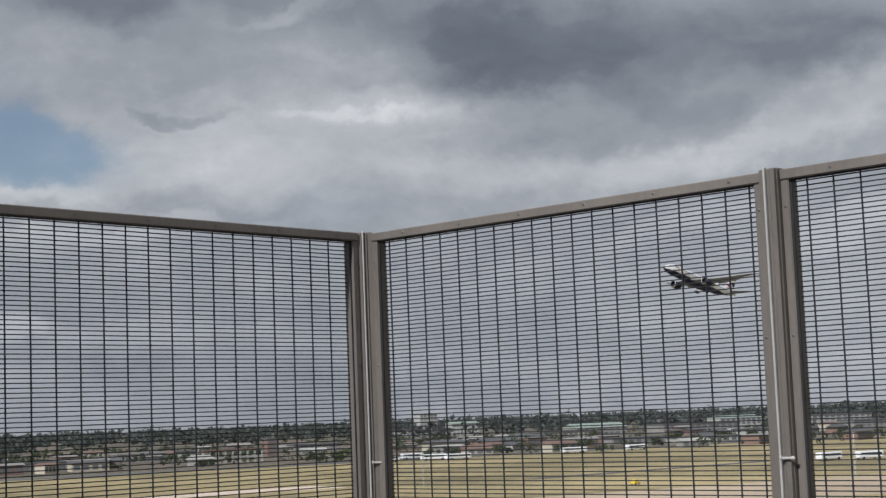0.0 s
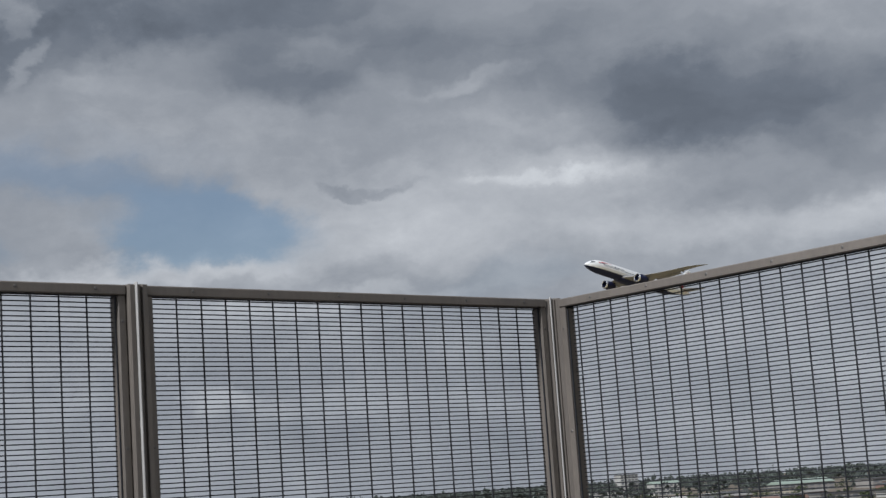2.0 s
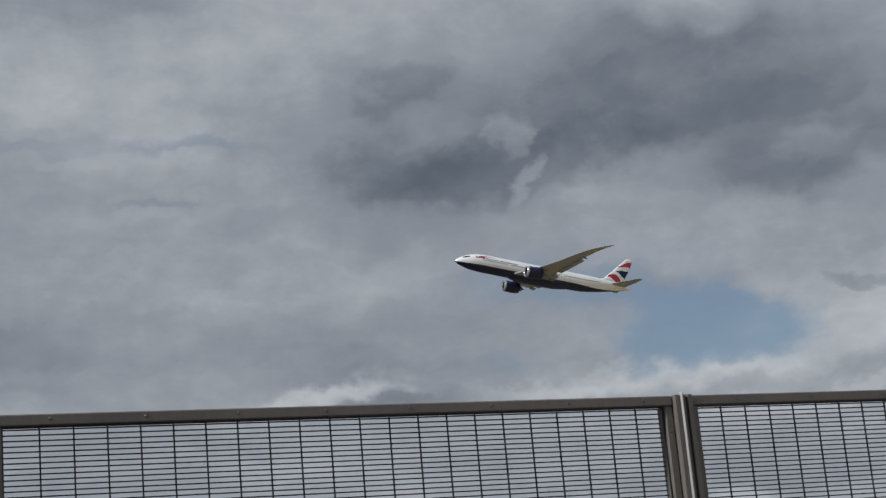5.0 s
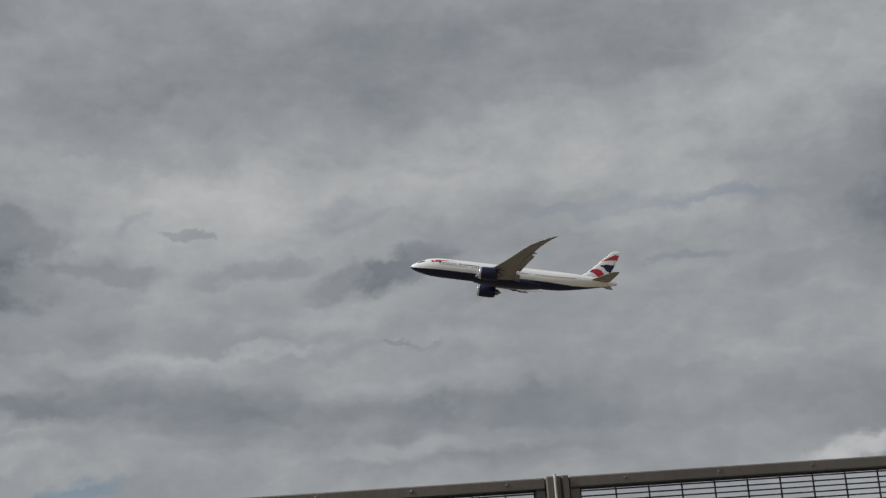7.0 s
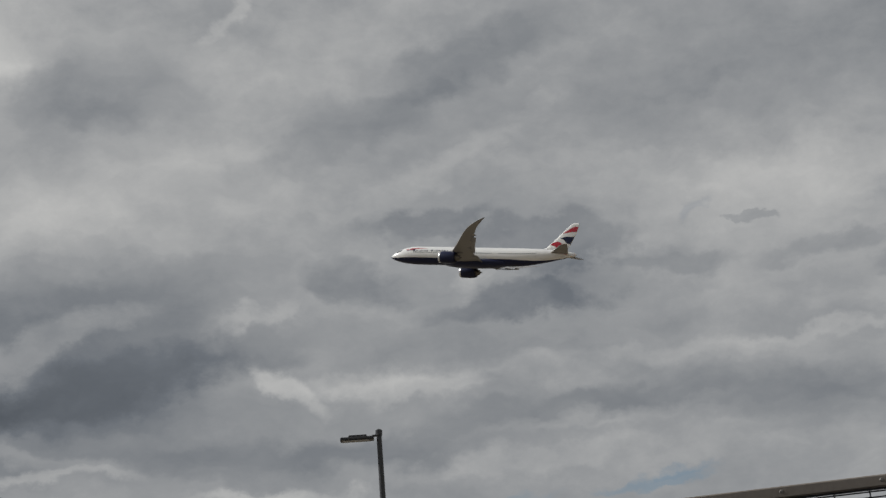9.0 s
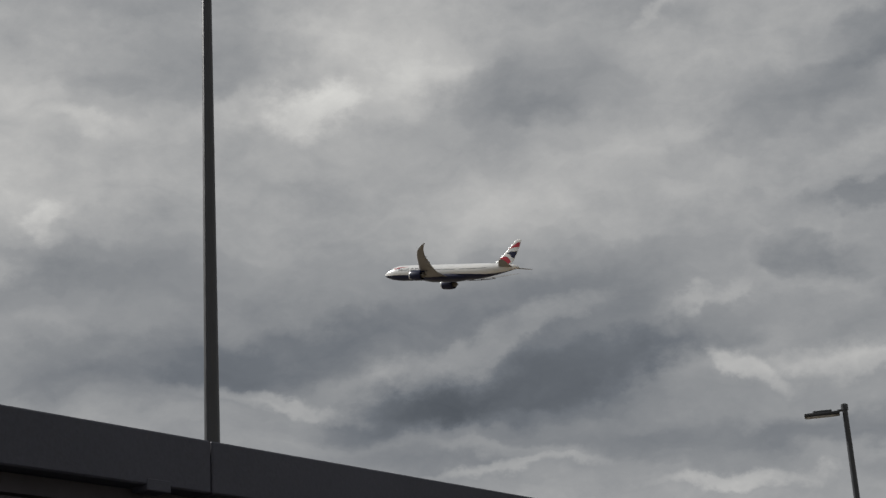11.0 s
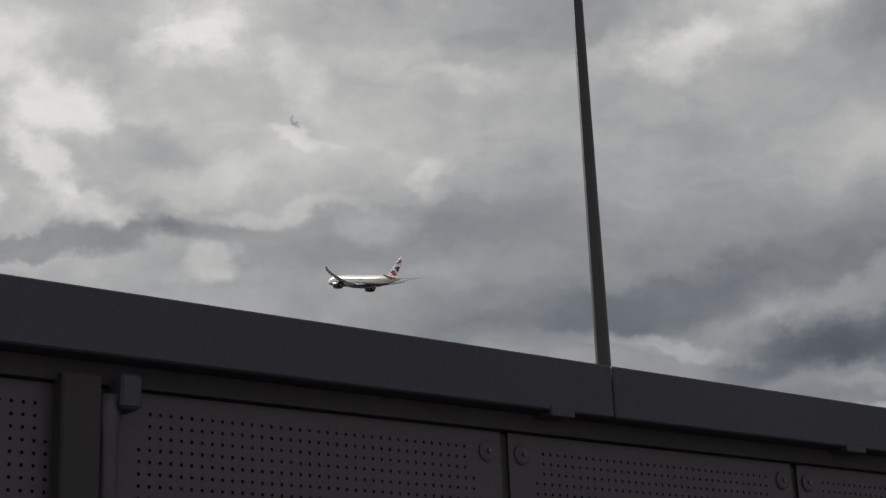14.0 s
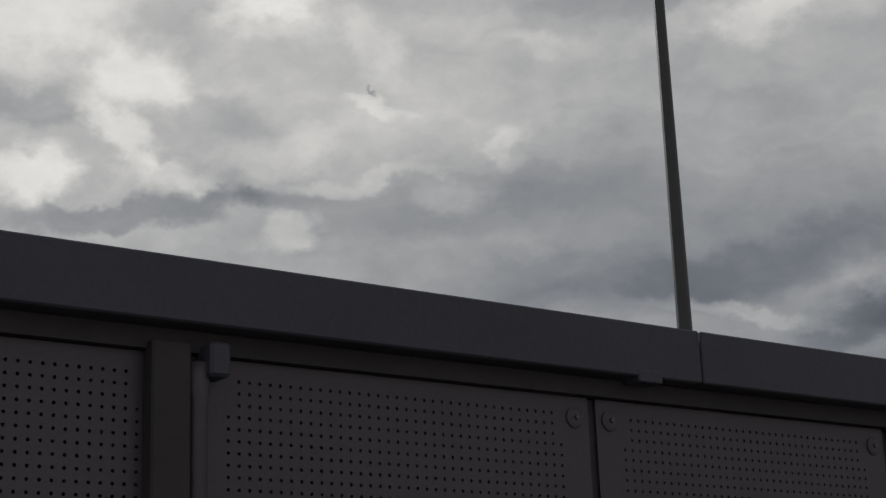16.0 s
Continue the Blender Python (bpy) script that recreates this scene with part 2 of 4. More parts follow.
cloud(81.3, 22.0, 1.52, 1.30, 30, 0.13, 0, 0.28)
cloud(82.5, 20.0, 1.75, 0.61, -32, 0.14, 0, 0.24)
cloud(85.5, 18.2, 1.74, 0.85, 7, 0.184, 0, 0.24)
cloud(80.6, 18.7, 1.74, 0.52, -4, 0.108, 0, 0.24)
cloud(76.9, 24.6, 1.81, 0.71, 10, 0.086, 0, 0.2)
cloud(76.3, 19.4, 1.75, 0.71, 9, 0.065, 0, 0.2)
cloud(72.6, 22.9, 1.53, 0.94, -29, 0.076, 0, 0.24)
cloud(67.8, 19.6, 1.13, 0.52, 7, 0.054, 0, 0.2)
cloud(85.2, 20.7, 2.31, 0.98, -11, -0.12, 0, 0.5)
cloud(81.1, 17.3, 4.94, 0.55, 5, -0.13, 0, 0.5)
cloud(78.0, 20.4, 2.09, 0.71, -9, -0.06, 0, 0.4)
cloud(79.5, 23.8, 1.93, 0.79, 2, -0.05, 0, 0.4)
cloud(76.3, 17.8, 2.68, 0.51, -0, -0.05, 0, 0.4)
cloud(48.7, 13.3, 4.44, 0.98, 5, -0.035, 0, 0.4)
cloud(53.5, 10.5, 5.99, 0.59, -3, -0.05, 0, 0.3)
cloud(65.5, 13.8, 6.06, 0.79, -1, -0.05, 0, 0.2)
cloud(47.1, 11.5, 8.01, 0.98, 2, -0.03, 0, 0.3)
cloud(55.8, 24.9, 3.90, 3.53, 2, 0.065, 0, 0)
cloud(30.3, 22.2, 6.36, 2.36, 2, -0.03, 0, 0)
cloud(12.3, 23.6, 6.43, 2.36, -4, -0.055, 0, 0)
cloud(13.4, 16.4, 5.12, 1.57, -2, -0.03, 0, 0.2)
cloud(17.2, 10.7, 6.99, 1.18, -1, -0.035, 0, 0.2)
cloud(-3.5, 17.0, 4.11, 3.14, 2, -0.07, 0, 0.3)
cloud(74.0, 23.7, 6.43, 3.06, 3, 0.032, 0, 0)
cloud(50.0, 15.8, 5.30, 1.96, 5, -0.08, 0, 0.2)
cloud(49.3, 12.7, 4.83, 1.18, 3, -0.04, 0, 0.3)
cloud(53.0, 18.5, 5.71, 2.12, 4, 0.049, 0, 0)
cloud(46.1, 11.7, 6.41, 1.57, 2, -0.03, 0, 0.2)
cloud(84.3, 23.0, 6.40, 3.53, 4, 0.043, 0, 0)
cloud(-39.4, 3.2, 8.97, 4.71, -3, 0.049, 0, 0)
cloud(-1.5, 9.6, 4.98, 1.77, -1, -0.05, 0, 0.2)
cloud(51.2, 14.3, 7.70, 3.14, 4, -0.065, 0, 0.1)
cloud(51.7, 19.5, 6.25, 2.75, 3, -0.04, 0, 0.1)
cloud(61.3, 15.7, 6.52, 2.36, 3, -0.035, 0, 0.1)
cloud(72.8, 17.2, 5.14, 1.18, 1, -0.03, 0, 0.1)
cloud(12.8, 19.9, 8.77, 5.65, 0, 0.049, 0, 0)
cloud(18.2, 10.6, 6.99, 1.57, -0, -0.025, 0, 0.1)
cloud(32.6, 13.5, 7.07, 2.36, -1, -0.025, 0, 0.1)
cloud(49.5, 22.0, 6.61, 4.71, 1, 0.059, 0, 0)
cloud(22.6, 23.0, 5.54, 2.36, -4, -0.035, 0, 0)
cloud(7.2, 14.2, 8.10, 3.93, -5, -0.02, 0, 0)

# lightness to light: dark banks are bluish grey, the thin ones warm white
ramp = wnode("ShaderNodeValToRGB")
el = ramp.color_ramp.elements
el[0].position, el[0].color = 0.18, (0.040, 0.048, 0.060, 1)
el[1].position, el[1].color = 1.0, (0.92, 0.90, 0.86, 1)
for at, col in ((0.42, (0.150, 0.163, 0.182, 1)), (0.58, (0.300, 0.305, 0.312, 1)), (0.72, (0.48, 0.475, 0.465, 1)), (0.85, (0.69, 0.68, 0.65, 1))):
    e = el.new(at)
    e.color = col
wt.links.new(tone, ramp.inputs[0])

sky = wnode("ShaderNodeTexSky")
sky.sky_type = "NISHITA"
sky.sun_disc = False
sky.sun_elevation, sky.sun_rotation = radians(SUN_HEIGHT), radians(-SUN_TURN)
sky_dim = wnode("ShaderNodeVectorMath", operation="SCALE")
wt.links.new(sky.outputs[0], sky_dim.inputs[0])
sky_dim.inputs["Scale"].default_value = 0.062
mix = wnode("ShaderNodeMix")
mix.data_type = "RGBA"
gap_soft = wnode("ShaderNodeMapRange", interpolation_type="SMOOTHSTEP")
gap_soft.inputs["From Min"].default_value = 0.05
gap_soft.inputs["From Max"].default_value = 1.25
gap_soft.inputs["To Max"].default_value = 0.72
wt.links.new(gaps_total, gap_soft.inputs["Value"])
wt.links.new(gap_soft.outputs[0], mix.inputs["Factor"])
wt.links.new(ramp.outputs[0], mix.inputs["A"])
wt.links.new(sky_dim.outputs[0], mix.inputs["B"])
background = wnode("ShaderNodeBackground")
wt.links.new(mix.outputs["Result"], background.inputs[0])
background.inputs[1].default_value = 1.0
world_out = wnode("ShaderNodeOutputWorld")
wt.links.new(background.outputs[0], world_out.inputs[0])

sun = new("sun", bpy.data.lights.new("sun", "SUN"))
sun.data.energy, sun.data.angle, sun.data.color = 3.8, radians(3), (1.0, 0.97, 0.93)
st, sh = radians(SUN_TURN), radians(SUN_HEIGHT)
sun.matrix_world = look((0, 0, 60), (60 * math.sin(st) * math.cos(sh), -60 * math.cos(st) * math.cos(sh), 60 - 60 * math.sin(sh)))


# ---- materials ----
def material(name, color, rough=0.6, metal=0.0, vary=0.15, scale=3.0, bump=0.0, fine=40.0, coat=0.0, island=0.0, spec=0.5, stretch=(1, 1, 1), second=None):
    """A surface with stains at one scale and grain at a finer one. second: a colour that the stains lead to."""
    m = bpy.data.materials.new(name)
    m.use_nodes = True
    t = m.node_tree
    p = t.nodes["Principled BSDF"]
    p.inputs["Metallic"].default_value = metal
    p.inputs["Coat Weight"].default_value = coat
    p.inputs["Specular IOR Level"].default_value = spec
    co = t.nodes.new("ShaderNodeTexCoord")
    mp = t.nodes.new("ShaderNodeMapping")
    mp.inputs["Scale"].default_value = stretch
    t.links.new(co.outputs["Object"], mp.inputs[0])
    big = t.nodes.new("ShaderNodeTexNoise")
    big.inputs["Scale"].default_value, big.inputs["Detail"].default_value = scale, 5
    small = t.nodes.new("ShaderNodeTexNoise")
    small.inputs["Scale"].default_value, small.inputs["Detail"].default_value = fine, 3
    for n in (big, small):
        t.links.new(mp.outputs[0], n.inputs["Vector"])
    add = t.nodes.new("ShaderNodeMath")
    add.operation = "MULTIPLY_ADD"
    t.links.new(small.outputs["Fac"], add.inputs[0])
    add.inputs[1].default_value = 0.4
    t.links.new(big.outputs["Fac"], add.inputs[2])
    r = t.nodes.new("ShaderNodeValToRGB")
    lo = [max(0.0, c * (1 - vary)) for c in color]
    hi = [min(1.0, c * (1 + vary)) for c in (second or color)]
    r.color_ramp.elements[0].position, r.color_ramp.elements[0].color = 0.45, (*lo, 1)
    r.color_ramp.elements[1].position, r.color_ramp.elements[1].color = 0.95, (*hi, 1)
    t.links.new(add.outputs[0], r.inputs[0])
    out = r.outputs[0]
    if island:
        geo = t.nodes.new("ShaderNodeNewGeometry")
        hsv = t.nodes.new("ShaderNodeHueSaturation")
        mr = t.nodes.new("ShaderNodeMapRange")
        mr.inputs["To Min"].default_value, mr.inputs["To Max"].default_value = 1 - island, 1 + island
        t.links.new(geo.outputs["Random Per Island"], mr.inputs["Value"])
        t.links.new(mr.outputs[0], hsv.inputs["Value"])
        t.links.new(out, hsv.inputs["Color"])
        out = hsv.outputs[0]
    t.links.new(out, p.inputs["Base Color"])
    rr = t.nodes.new("ShaderNodeMapRange")
    rr.inputs["To Min"].default_value, rr.inputs["To Max"].default_value = max(0.02, rough - 0.12), min(1, rough + 0.12)
    t.links.new(big.outputs["Fac"], rr.inputs["Value"])
    t.links.new(rr.outputs[0], p.inputs["Roughness"])
    if bump:
        b = t.nodes.new("ShaderNodeBump")
        b.inputs["Strength"].default_value, b.inputs["Distance"].default_value = bump, 0.01
        t.links.new(small.outputs["Fac"], b.inputs["Height"])
        t.links.new(b.outputs[0], p.inputs["Normal"])
    return m


STEEL = material("weathered_galvanised_steel", (0.165, 0.143, 0.122), 0.5, 0.2, 0.2, 4, 0.1, 90, stretch=(1, 1, 0.3))
STEEL_LIGHT = material("bare_zinc_steel", (0.50, 0.48, 0.45), 0.42, 0.3, 0.12, 6, 0.05, 90)
WIRE = material("dark_coated_wire", (0.028, 0.029, 0.033), 0.5, 0.3, 0.2, 20)
BOLT = material("dull_bolt_steel", (0.16, 0.15, 0.14), 0.45, 0.7, 0.2, 60)
CLAD = material("dark_grey_powder_coat", (0.058, 0.059, 0.076), 0.6, 0.0, 0.2, 2.5, 0.08, 160, spec=0.3)
PERF = material("perforated_dark_sheet", (0.070, 0.060, 0.074), 0.5, 0.15, 0.2, 3, 0.06, 120)
BACK = material("black_backing_board", (0.040, 0.035, 0.040), 0.8, 0, 0.3, 4)
MAST = material("dark_painted_column", (0.045, 0.046, 0.050), 0.42, 0.3, 0.15, 5, 0.05, 60)
LAMP_GLASS = material("lamp_lens", (0.45, 0.45, 0.45), 0.25, 0, 0.1, 8)
CONCRETE = material("cast_concrete", (0.34, 0.33, 0.31), 0.85, 0, 0.25, 1.2, 0.3, 30)
DECK = material("deck_asphalt", (0.055, 0.055, 0.056), 0.85, 0, 0.3, 0.6, 0.4, 60)
GRASS = material("dry_airfield_grass", (0.175, 0.150, 0.066), 0.95, 0, 0.35, 0.014, 0.0, 0.12, second=(0.36, 0.285, 0.145))
STRAW = material("pale_dry_ground", (0.46, 0.36, 0.25), 0.95, 0, 0.2, 0.02, 0.0, 0.2)
TARMAC = material("runway_concrete", (0.62, 0.50, 0.39), 0.85, 0, 0.2, 0.02, 0, 0.3)
DARK_TARMAC = material("taxiway_asphalt", (0.11, 0.105, 0.10), 0.85, 0, 0.2, 0.02, 0, 0.3)
EARTH = material("built_up_ground", (0.075, 0.072, 0.045), 0.95, 0, 0.35, 0.01, 0, 0.1, second=(0.15, 0.118, 0.088))
LEAF = material("summer_foliage", (0.062, 0.078, 0.036), 0.9, 0, 0.3, 0.02, 0, 0.4, island=0.45)
# distance haze mixed into the leaf colour, paler and bluer than LEAF
LEAF_FAR = material("haze_tinted_foliage", (0.082, 0.096, 0.084), 0.95, 0, 0.25, 0.01, 0, 0.2, island=0.3)
WHITE_WALL = material("white_cladding", (0.38, 0.37, 0.34), 0.6, 0, 0.15, 0.1, 0, 2)
BUS_WHITE = material("white_vehicle_paint", (0.75, 0.75, 0.74), 0.35, 0, 0.05, 0.3)
YELLOW = material("yellow_vehicle_paint", (0.75, 0.55, 0.06), 0.4, 0, 0.06, 0.3)
GREY_WALL = material("grey_cladding", (0.25, 0.235, 0.215), 0.6, 0, 0.15, 0.1, 0, 2)
CREAM_WALL = material("cream_render", (0.43, 0.385, 0.30), 0.7, 0, 0.12, 0.1, 0, 2)
BRICK_WALL = material("red_brown_brickwork", (0.19, 0.122, 0.098), 0.85, 0, 0.2, 0.2, 0, 3)
GREEN_ROOF = material("pale_green_metal_roof", (0.30, 0.36, 0.30), 0.5, 0.1, 0.1, 0.1, 0, 2)
DARK_ROOF = material("dark_flat_roof", (0.10, 0.10, 0.10), 0.8, 0, 0.2, 0.1, 0, 2)
FAR_GLASS = material("greyish_window_glass", (0.13, 0.135, 0.14), 0.3, 0, 0.3, 0.2)
GLASS = material("dark_window_glass", (0.03, 0.04, 0.05), 0.12, 0, 0.2, 0.5)
PLANE_WHITE = material("glossy_white_aircraft_paint", (0.80, 0.80, 0.79), 0.28, 0, 0.03, 0.15, 0, 3, coat=0.4)
PLANE_NAVY = material("navy_aircraft_paint", (0.011, 0.015, 0.050), 0.4, 0, 0.15, 0.15, 0, 3, coat=0.0, spec=0.3)
PLANE_RED = material("red_aircraft_paint", (0.44, 0.012, 0.034), 0.3, 0, 0.08, 0.2, 0, 3, coat=0.3)
WING_GREY = material("light_grey_wing_paint", (0.27, 0.258, 0.243), 0.45, 0.0, 0.08, 0.12, 0, 2)
BARE_METAL = material("polished_intake_metal", (0.72, 0.72, 0.73), 0.22, 0.9, 0.05, 0.5)
FAN_DARK = material("dark_fan_blades", (0.03, 0.03, 0.035), 0.4, 0.5, 0.3, 2)
TYRE = material("tyre_rubber", (0.02, 0.02, 0.02), 0.8, 0, 0.2, 2)


# ---- mesh helpers ----
def part(name, bm, mat, parent=None, label="", smooth=False, m=None):
    """Links a bmesh as one mesh object, under parent where given."""
    me = bpy.data.meshes.new(name)
    bm.normal_update()
    bm.to_mesh(me)
    bm.free()
    if smooth:
        me.shade_smooth()
    me.materials.append(mat)
    ob = new(name, me)
    if parent is not None:
        ob.parent = parent
    if m is not None:
        ob.matrix_basis = m
    if label:
        tagged(ob, label)
    return ob


def again(ob, parent, m):
    """Another object on the same mesh."""
    o = new(ob.name.split(".")[0], ob.data)
    o.parent = parent
    o.matrix_basis = m
    return o


def thing(name, m, label, category, group="", kind=""):
    e = new(name)
    e.matrix_basis = m
    return tagged(e, label, category, group, kind)


def box(bm, x0, x1, y0, y1, z0, z1, bevel=0.0, seg=1):
    made = bmesh.ops.create_cube(bm, size=1.0)["verts"]
    for v in made:
        v.co = Vector((x0 if v.co.x < 0 else x1, y0 if v.co.y < 0 else y1, z0 if v.co.z < 0 else z1))
    if bevel:
        edges = list({e for v in made for e in v.link_edges})
        bmesh.ops.bevel(bm, geom=edges, offset=bevel, segments=seg, affect="EDGES", profile=0.5)
    return made


def box_mesh(*a, **k):
    bm = bmesh.new()
    box(bm, *a, **k)
    return bm


def rings(bm, sections, close=True, cap=True):
    """Skins a row of closed rings of points."""
    rows = [[bm.verts.new(p) for p in s] for s in sections]
    n = len(rows[0])
    for a, b in zip(rows, rows[1:]):
        for i in range(n if close else n - 1):
            j = (i + 1) % n
            bm.faces.new((a[i], a[j], b[j], b[i]))
    if cap:
        bm.faces.new(rows[0][::-1])
        bm.faces.new(rows[-1])
    return rows


def tube(bm, stations, n=12):
    """A turned body along z: (z, radius)."""
    return rings(bm, [[(r * math.cos(a), r * math.sin(a), z) for a in (math.tau * i / n for i in range(n))] for z, r in stations])


def disc_bolt(radius, height, n=10):
    bm = bmesh.new()
    tube(bm, [(0, radius), (height * 0.6, radius), (height, radius * 0.7)], n)
    return bm


# ---- ground, runway and taxiways ----
GROUND_Z = -16.0


def slab(name, corners, z, thick, mat, label, category, kind="structure"):
    bm = bmesh.new()
    low = [bm.verts.new((x, y, z - thick)) for x, y in corners]
    top = [bm.verts.new((x, y, z)) for x, y in corners]
    n = len(corners)
    bm.faces.new(top)
    bm.faces.new(low[::-1])
    for i in range(n):
        bm.faces.new((low[i], low[(i + 1) % n], top[(i + 1) % n], top[i]))
    bmesh.ops.recalc_face_normals(bm, faces=bm.faces)
    return tagged(part(name, bm, mat), label, category, kind=kind)


slab("ground", ((-4600, -4600), (4600, -4600), (4600, 4600), (-4600, 4600)), GROUND_Z, 2.0, GRASS, "dry yellow-green grass of a wide flat airfield", "ground")


def strip(name, x0, y0, x1, y1, wide, mat, label, lift):
    d = Vector((x1 - x0, y1 - y0)).normalized() * wide / 2
    nx, ny = -d.y, d.x
    return slab(name, ((x0 - nx, y0 - ny), (x1 - nx, y1 - ny), (x1 + nx, y1 + ny), (x0 + nx, y0 + ny)), GROUND_Z + lift, lift + 0.3, mat, label, "runway")


strip("runway", 62, 393, 178, 402, 20, TARMAC, "pale concrete runway strip across dry grass", 0.05)
strip("taxiway", 170, 262, 900, 262, 60, STRAW, "pale pinkish concrete apron at the field's near edge", 0.06)
strip("service_road", 225, 375, 640, 470, 6, DARK_TARMAC, "narrow dark asphalt perimeter road", 0.08)
strip("road", -600, 640, 1400, 600, 30, DARK_TARMAC, "dark asphalt taxiway along the built-up edge", 0.1)
# unseen dull sheet, added to cut yellow bounce light onto the airliner
slab("apron", ((-4500, -4500), (58, -4500), (58, 655), (-4500, 740)), GROUND_Z + 0.1, 0.4, EARTH, "unseen dull grey-brown ground added to damp grass bounce", "ground")
slab("pavement", ((-2500, 668), (2600, 628), (4200, 4200), (-2500, 4200)), GROUND_Z + 0.12, 0.5, EARTH, "brown-green built-up land beyond the airfield", "ground")

# roof deck of the car park on which the camera stands
slab("floor", ((3.05, 2.65), (2.40, 4.60), (-26.0, 12.5), (-34.0, 30.0), (-60.0, 30.0), (-60.0, -40.0), (22.0, -40.0), (14.0, -32.0)), 0.0, 0.5, DECK, "worn dark asphalt roof deck of a car park", "floor")
slab("wall_base", ((2.95, 2.5), (2.2, 4.4), (-26.0, 12.0), (-58.0, 28.0), (-58.0, -38.0), (12.0, -38.0)), -0.52, 15.48, CONCRETE, "plain concrete body of the car park building", "building")


# ---- perimeter fence of welded wire panels on a concrete upstand ----
TOP_Z, LOW_Z = 2.216, 1.340
RAIL, STILE, DEPTH = 0.027, 0.024, 0.034


def wire_mesh(wide, even):
    """Close-set level wires welded to upright wires, in one sheet; even: the uprights set in evenly from both stiles, else counted from one."""
    bm = bmesh.new()
    x0, x1, z0, z1 = STILE + 0.026, wide - STILE - 0.026, LOW_Z + 0.03, TOP_Z - RAIL + 0.006

    def bar(ax, ay, az, bx, by, bz, r):
        made = bmesh.ops.create_cube(bm, size=1.0)["verts"]
        for v in made:
            v.co = Vector((ax - r if v.co.x < 0 else bx + r, (ay if v.co.y < 0 else by) + (-r if v.co.y < 0 else r), az - r if v.co.z < 0 else bz + r))

    x, last, step = (0.083, wide - 0.08, 0.0749) if even else (wide - 0.139, 0.075, -0.0776)
    while (last - x) * step > 0:
        bar(x, 0.003, z0, x, 0.003, z1, 0.0017)
        x += step
    z = z1 - 0.010
    while z > z0:
        bar(x0 - 0.02, -0.002, z, x1 + 0.02, -0.002, z, 0.0015)
        z -= 0.0127
    return bm


bolt_part = None


def fence_panel(x, y, turn, wide, drop, even):
    """A framed panel from a post at (x, y); its front is on the left of its run."""
    global bolt_part
    e = thing("wire_fence", pose(x, y, drop, 0, 0, turn) @ pose(0, -0.034, 0), "grey steel framed security fence panel with dark close wire mesh", "fence", "perimeter fence panels")
    a, b = 0.0275, wide - 0.0275
    part("top_rail", box_mesh(a, b, -0.012, DEPTH, TOP_Z - RAIL, TOP_Z, bevel=0.003), STEEL, e)
    part("bottom_rail", box_mesh(a, b, -0.012, DEPTH, LOW_Z, LOW_Z + RAIL, bevel=0.003), STEEL, e)
    part("stile", box_mesh(a, a + STILE, -0.012, DEPTH - 0.003, LOW_Z + RAIL, TOP_Z - RAIL, bevel=0.003), STEEL, e)
    part("stile", box_mesh(b - STILE, b, -0.012, DEPTH - 0.003, LOW_Z + RAIL, TOP_Z - RAIL, bevel=0.003), STEEL, e)
    # black strips stand in for the shadow gap along the frame's inner edges
    for x0, x1, z0, z1 in ((a + STILE, b - STILE, TOP_Z - RAIL - 0.004, TOP_Z - RAIL), (a + STILE, b - STILE, LOW_Z + RAIL, LOW_Z + RAIL + 0.004),
                           (a + STILE, a + STILE + 0.004, LOW_Z + RAIL + 0.0041, TOP_Z - RAIL - 0.0041), (b - STILE - 0.004, b - STILE, LOW_Z + RAIL + 0.0041, TOP_Z - RAIL - 0.0041)):
        part("shadow_strip", box_mesh(x0, x1, DEPTH - 0.016, DEPTH - 0.012, z0, z1), WIRE, e, "thin black strip imitating a shadow gap")
    part("wire_mesh", wire_mesh(wide, even), WIRE, e, "dark grey close-set welded wire sheet")
    n = round(wide / 0.235)
    for i in range(n):
        m = pose(a + (i + 0.4) * (b - a) / n, DEPTH - 0.001, TOP_Z - RAIL * 0.45, -90)
        if bolt_part is None:
            bolt_part = part("bolt", disc_bolt(0.0045, 0.0022), BOLT, e, m=m)
        else:
            again(bolt_part, e, m)
    for xs in (a + STILE / 2, b - STILE / 2):
        for z in (TOP_Z - 0.095, TOP_Z - 0.42):
            again(bolt_part, e, pose(xs, DEPTH - 0.004, z, -90))
    return e


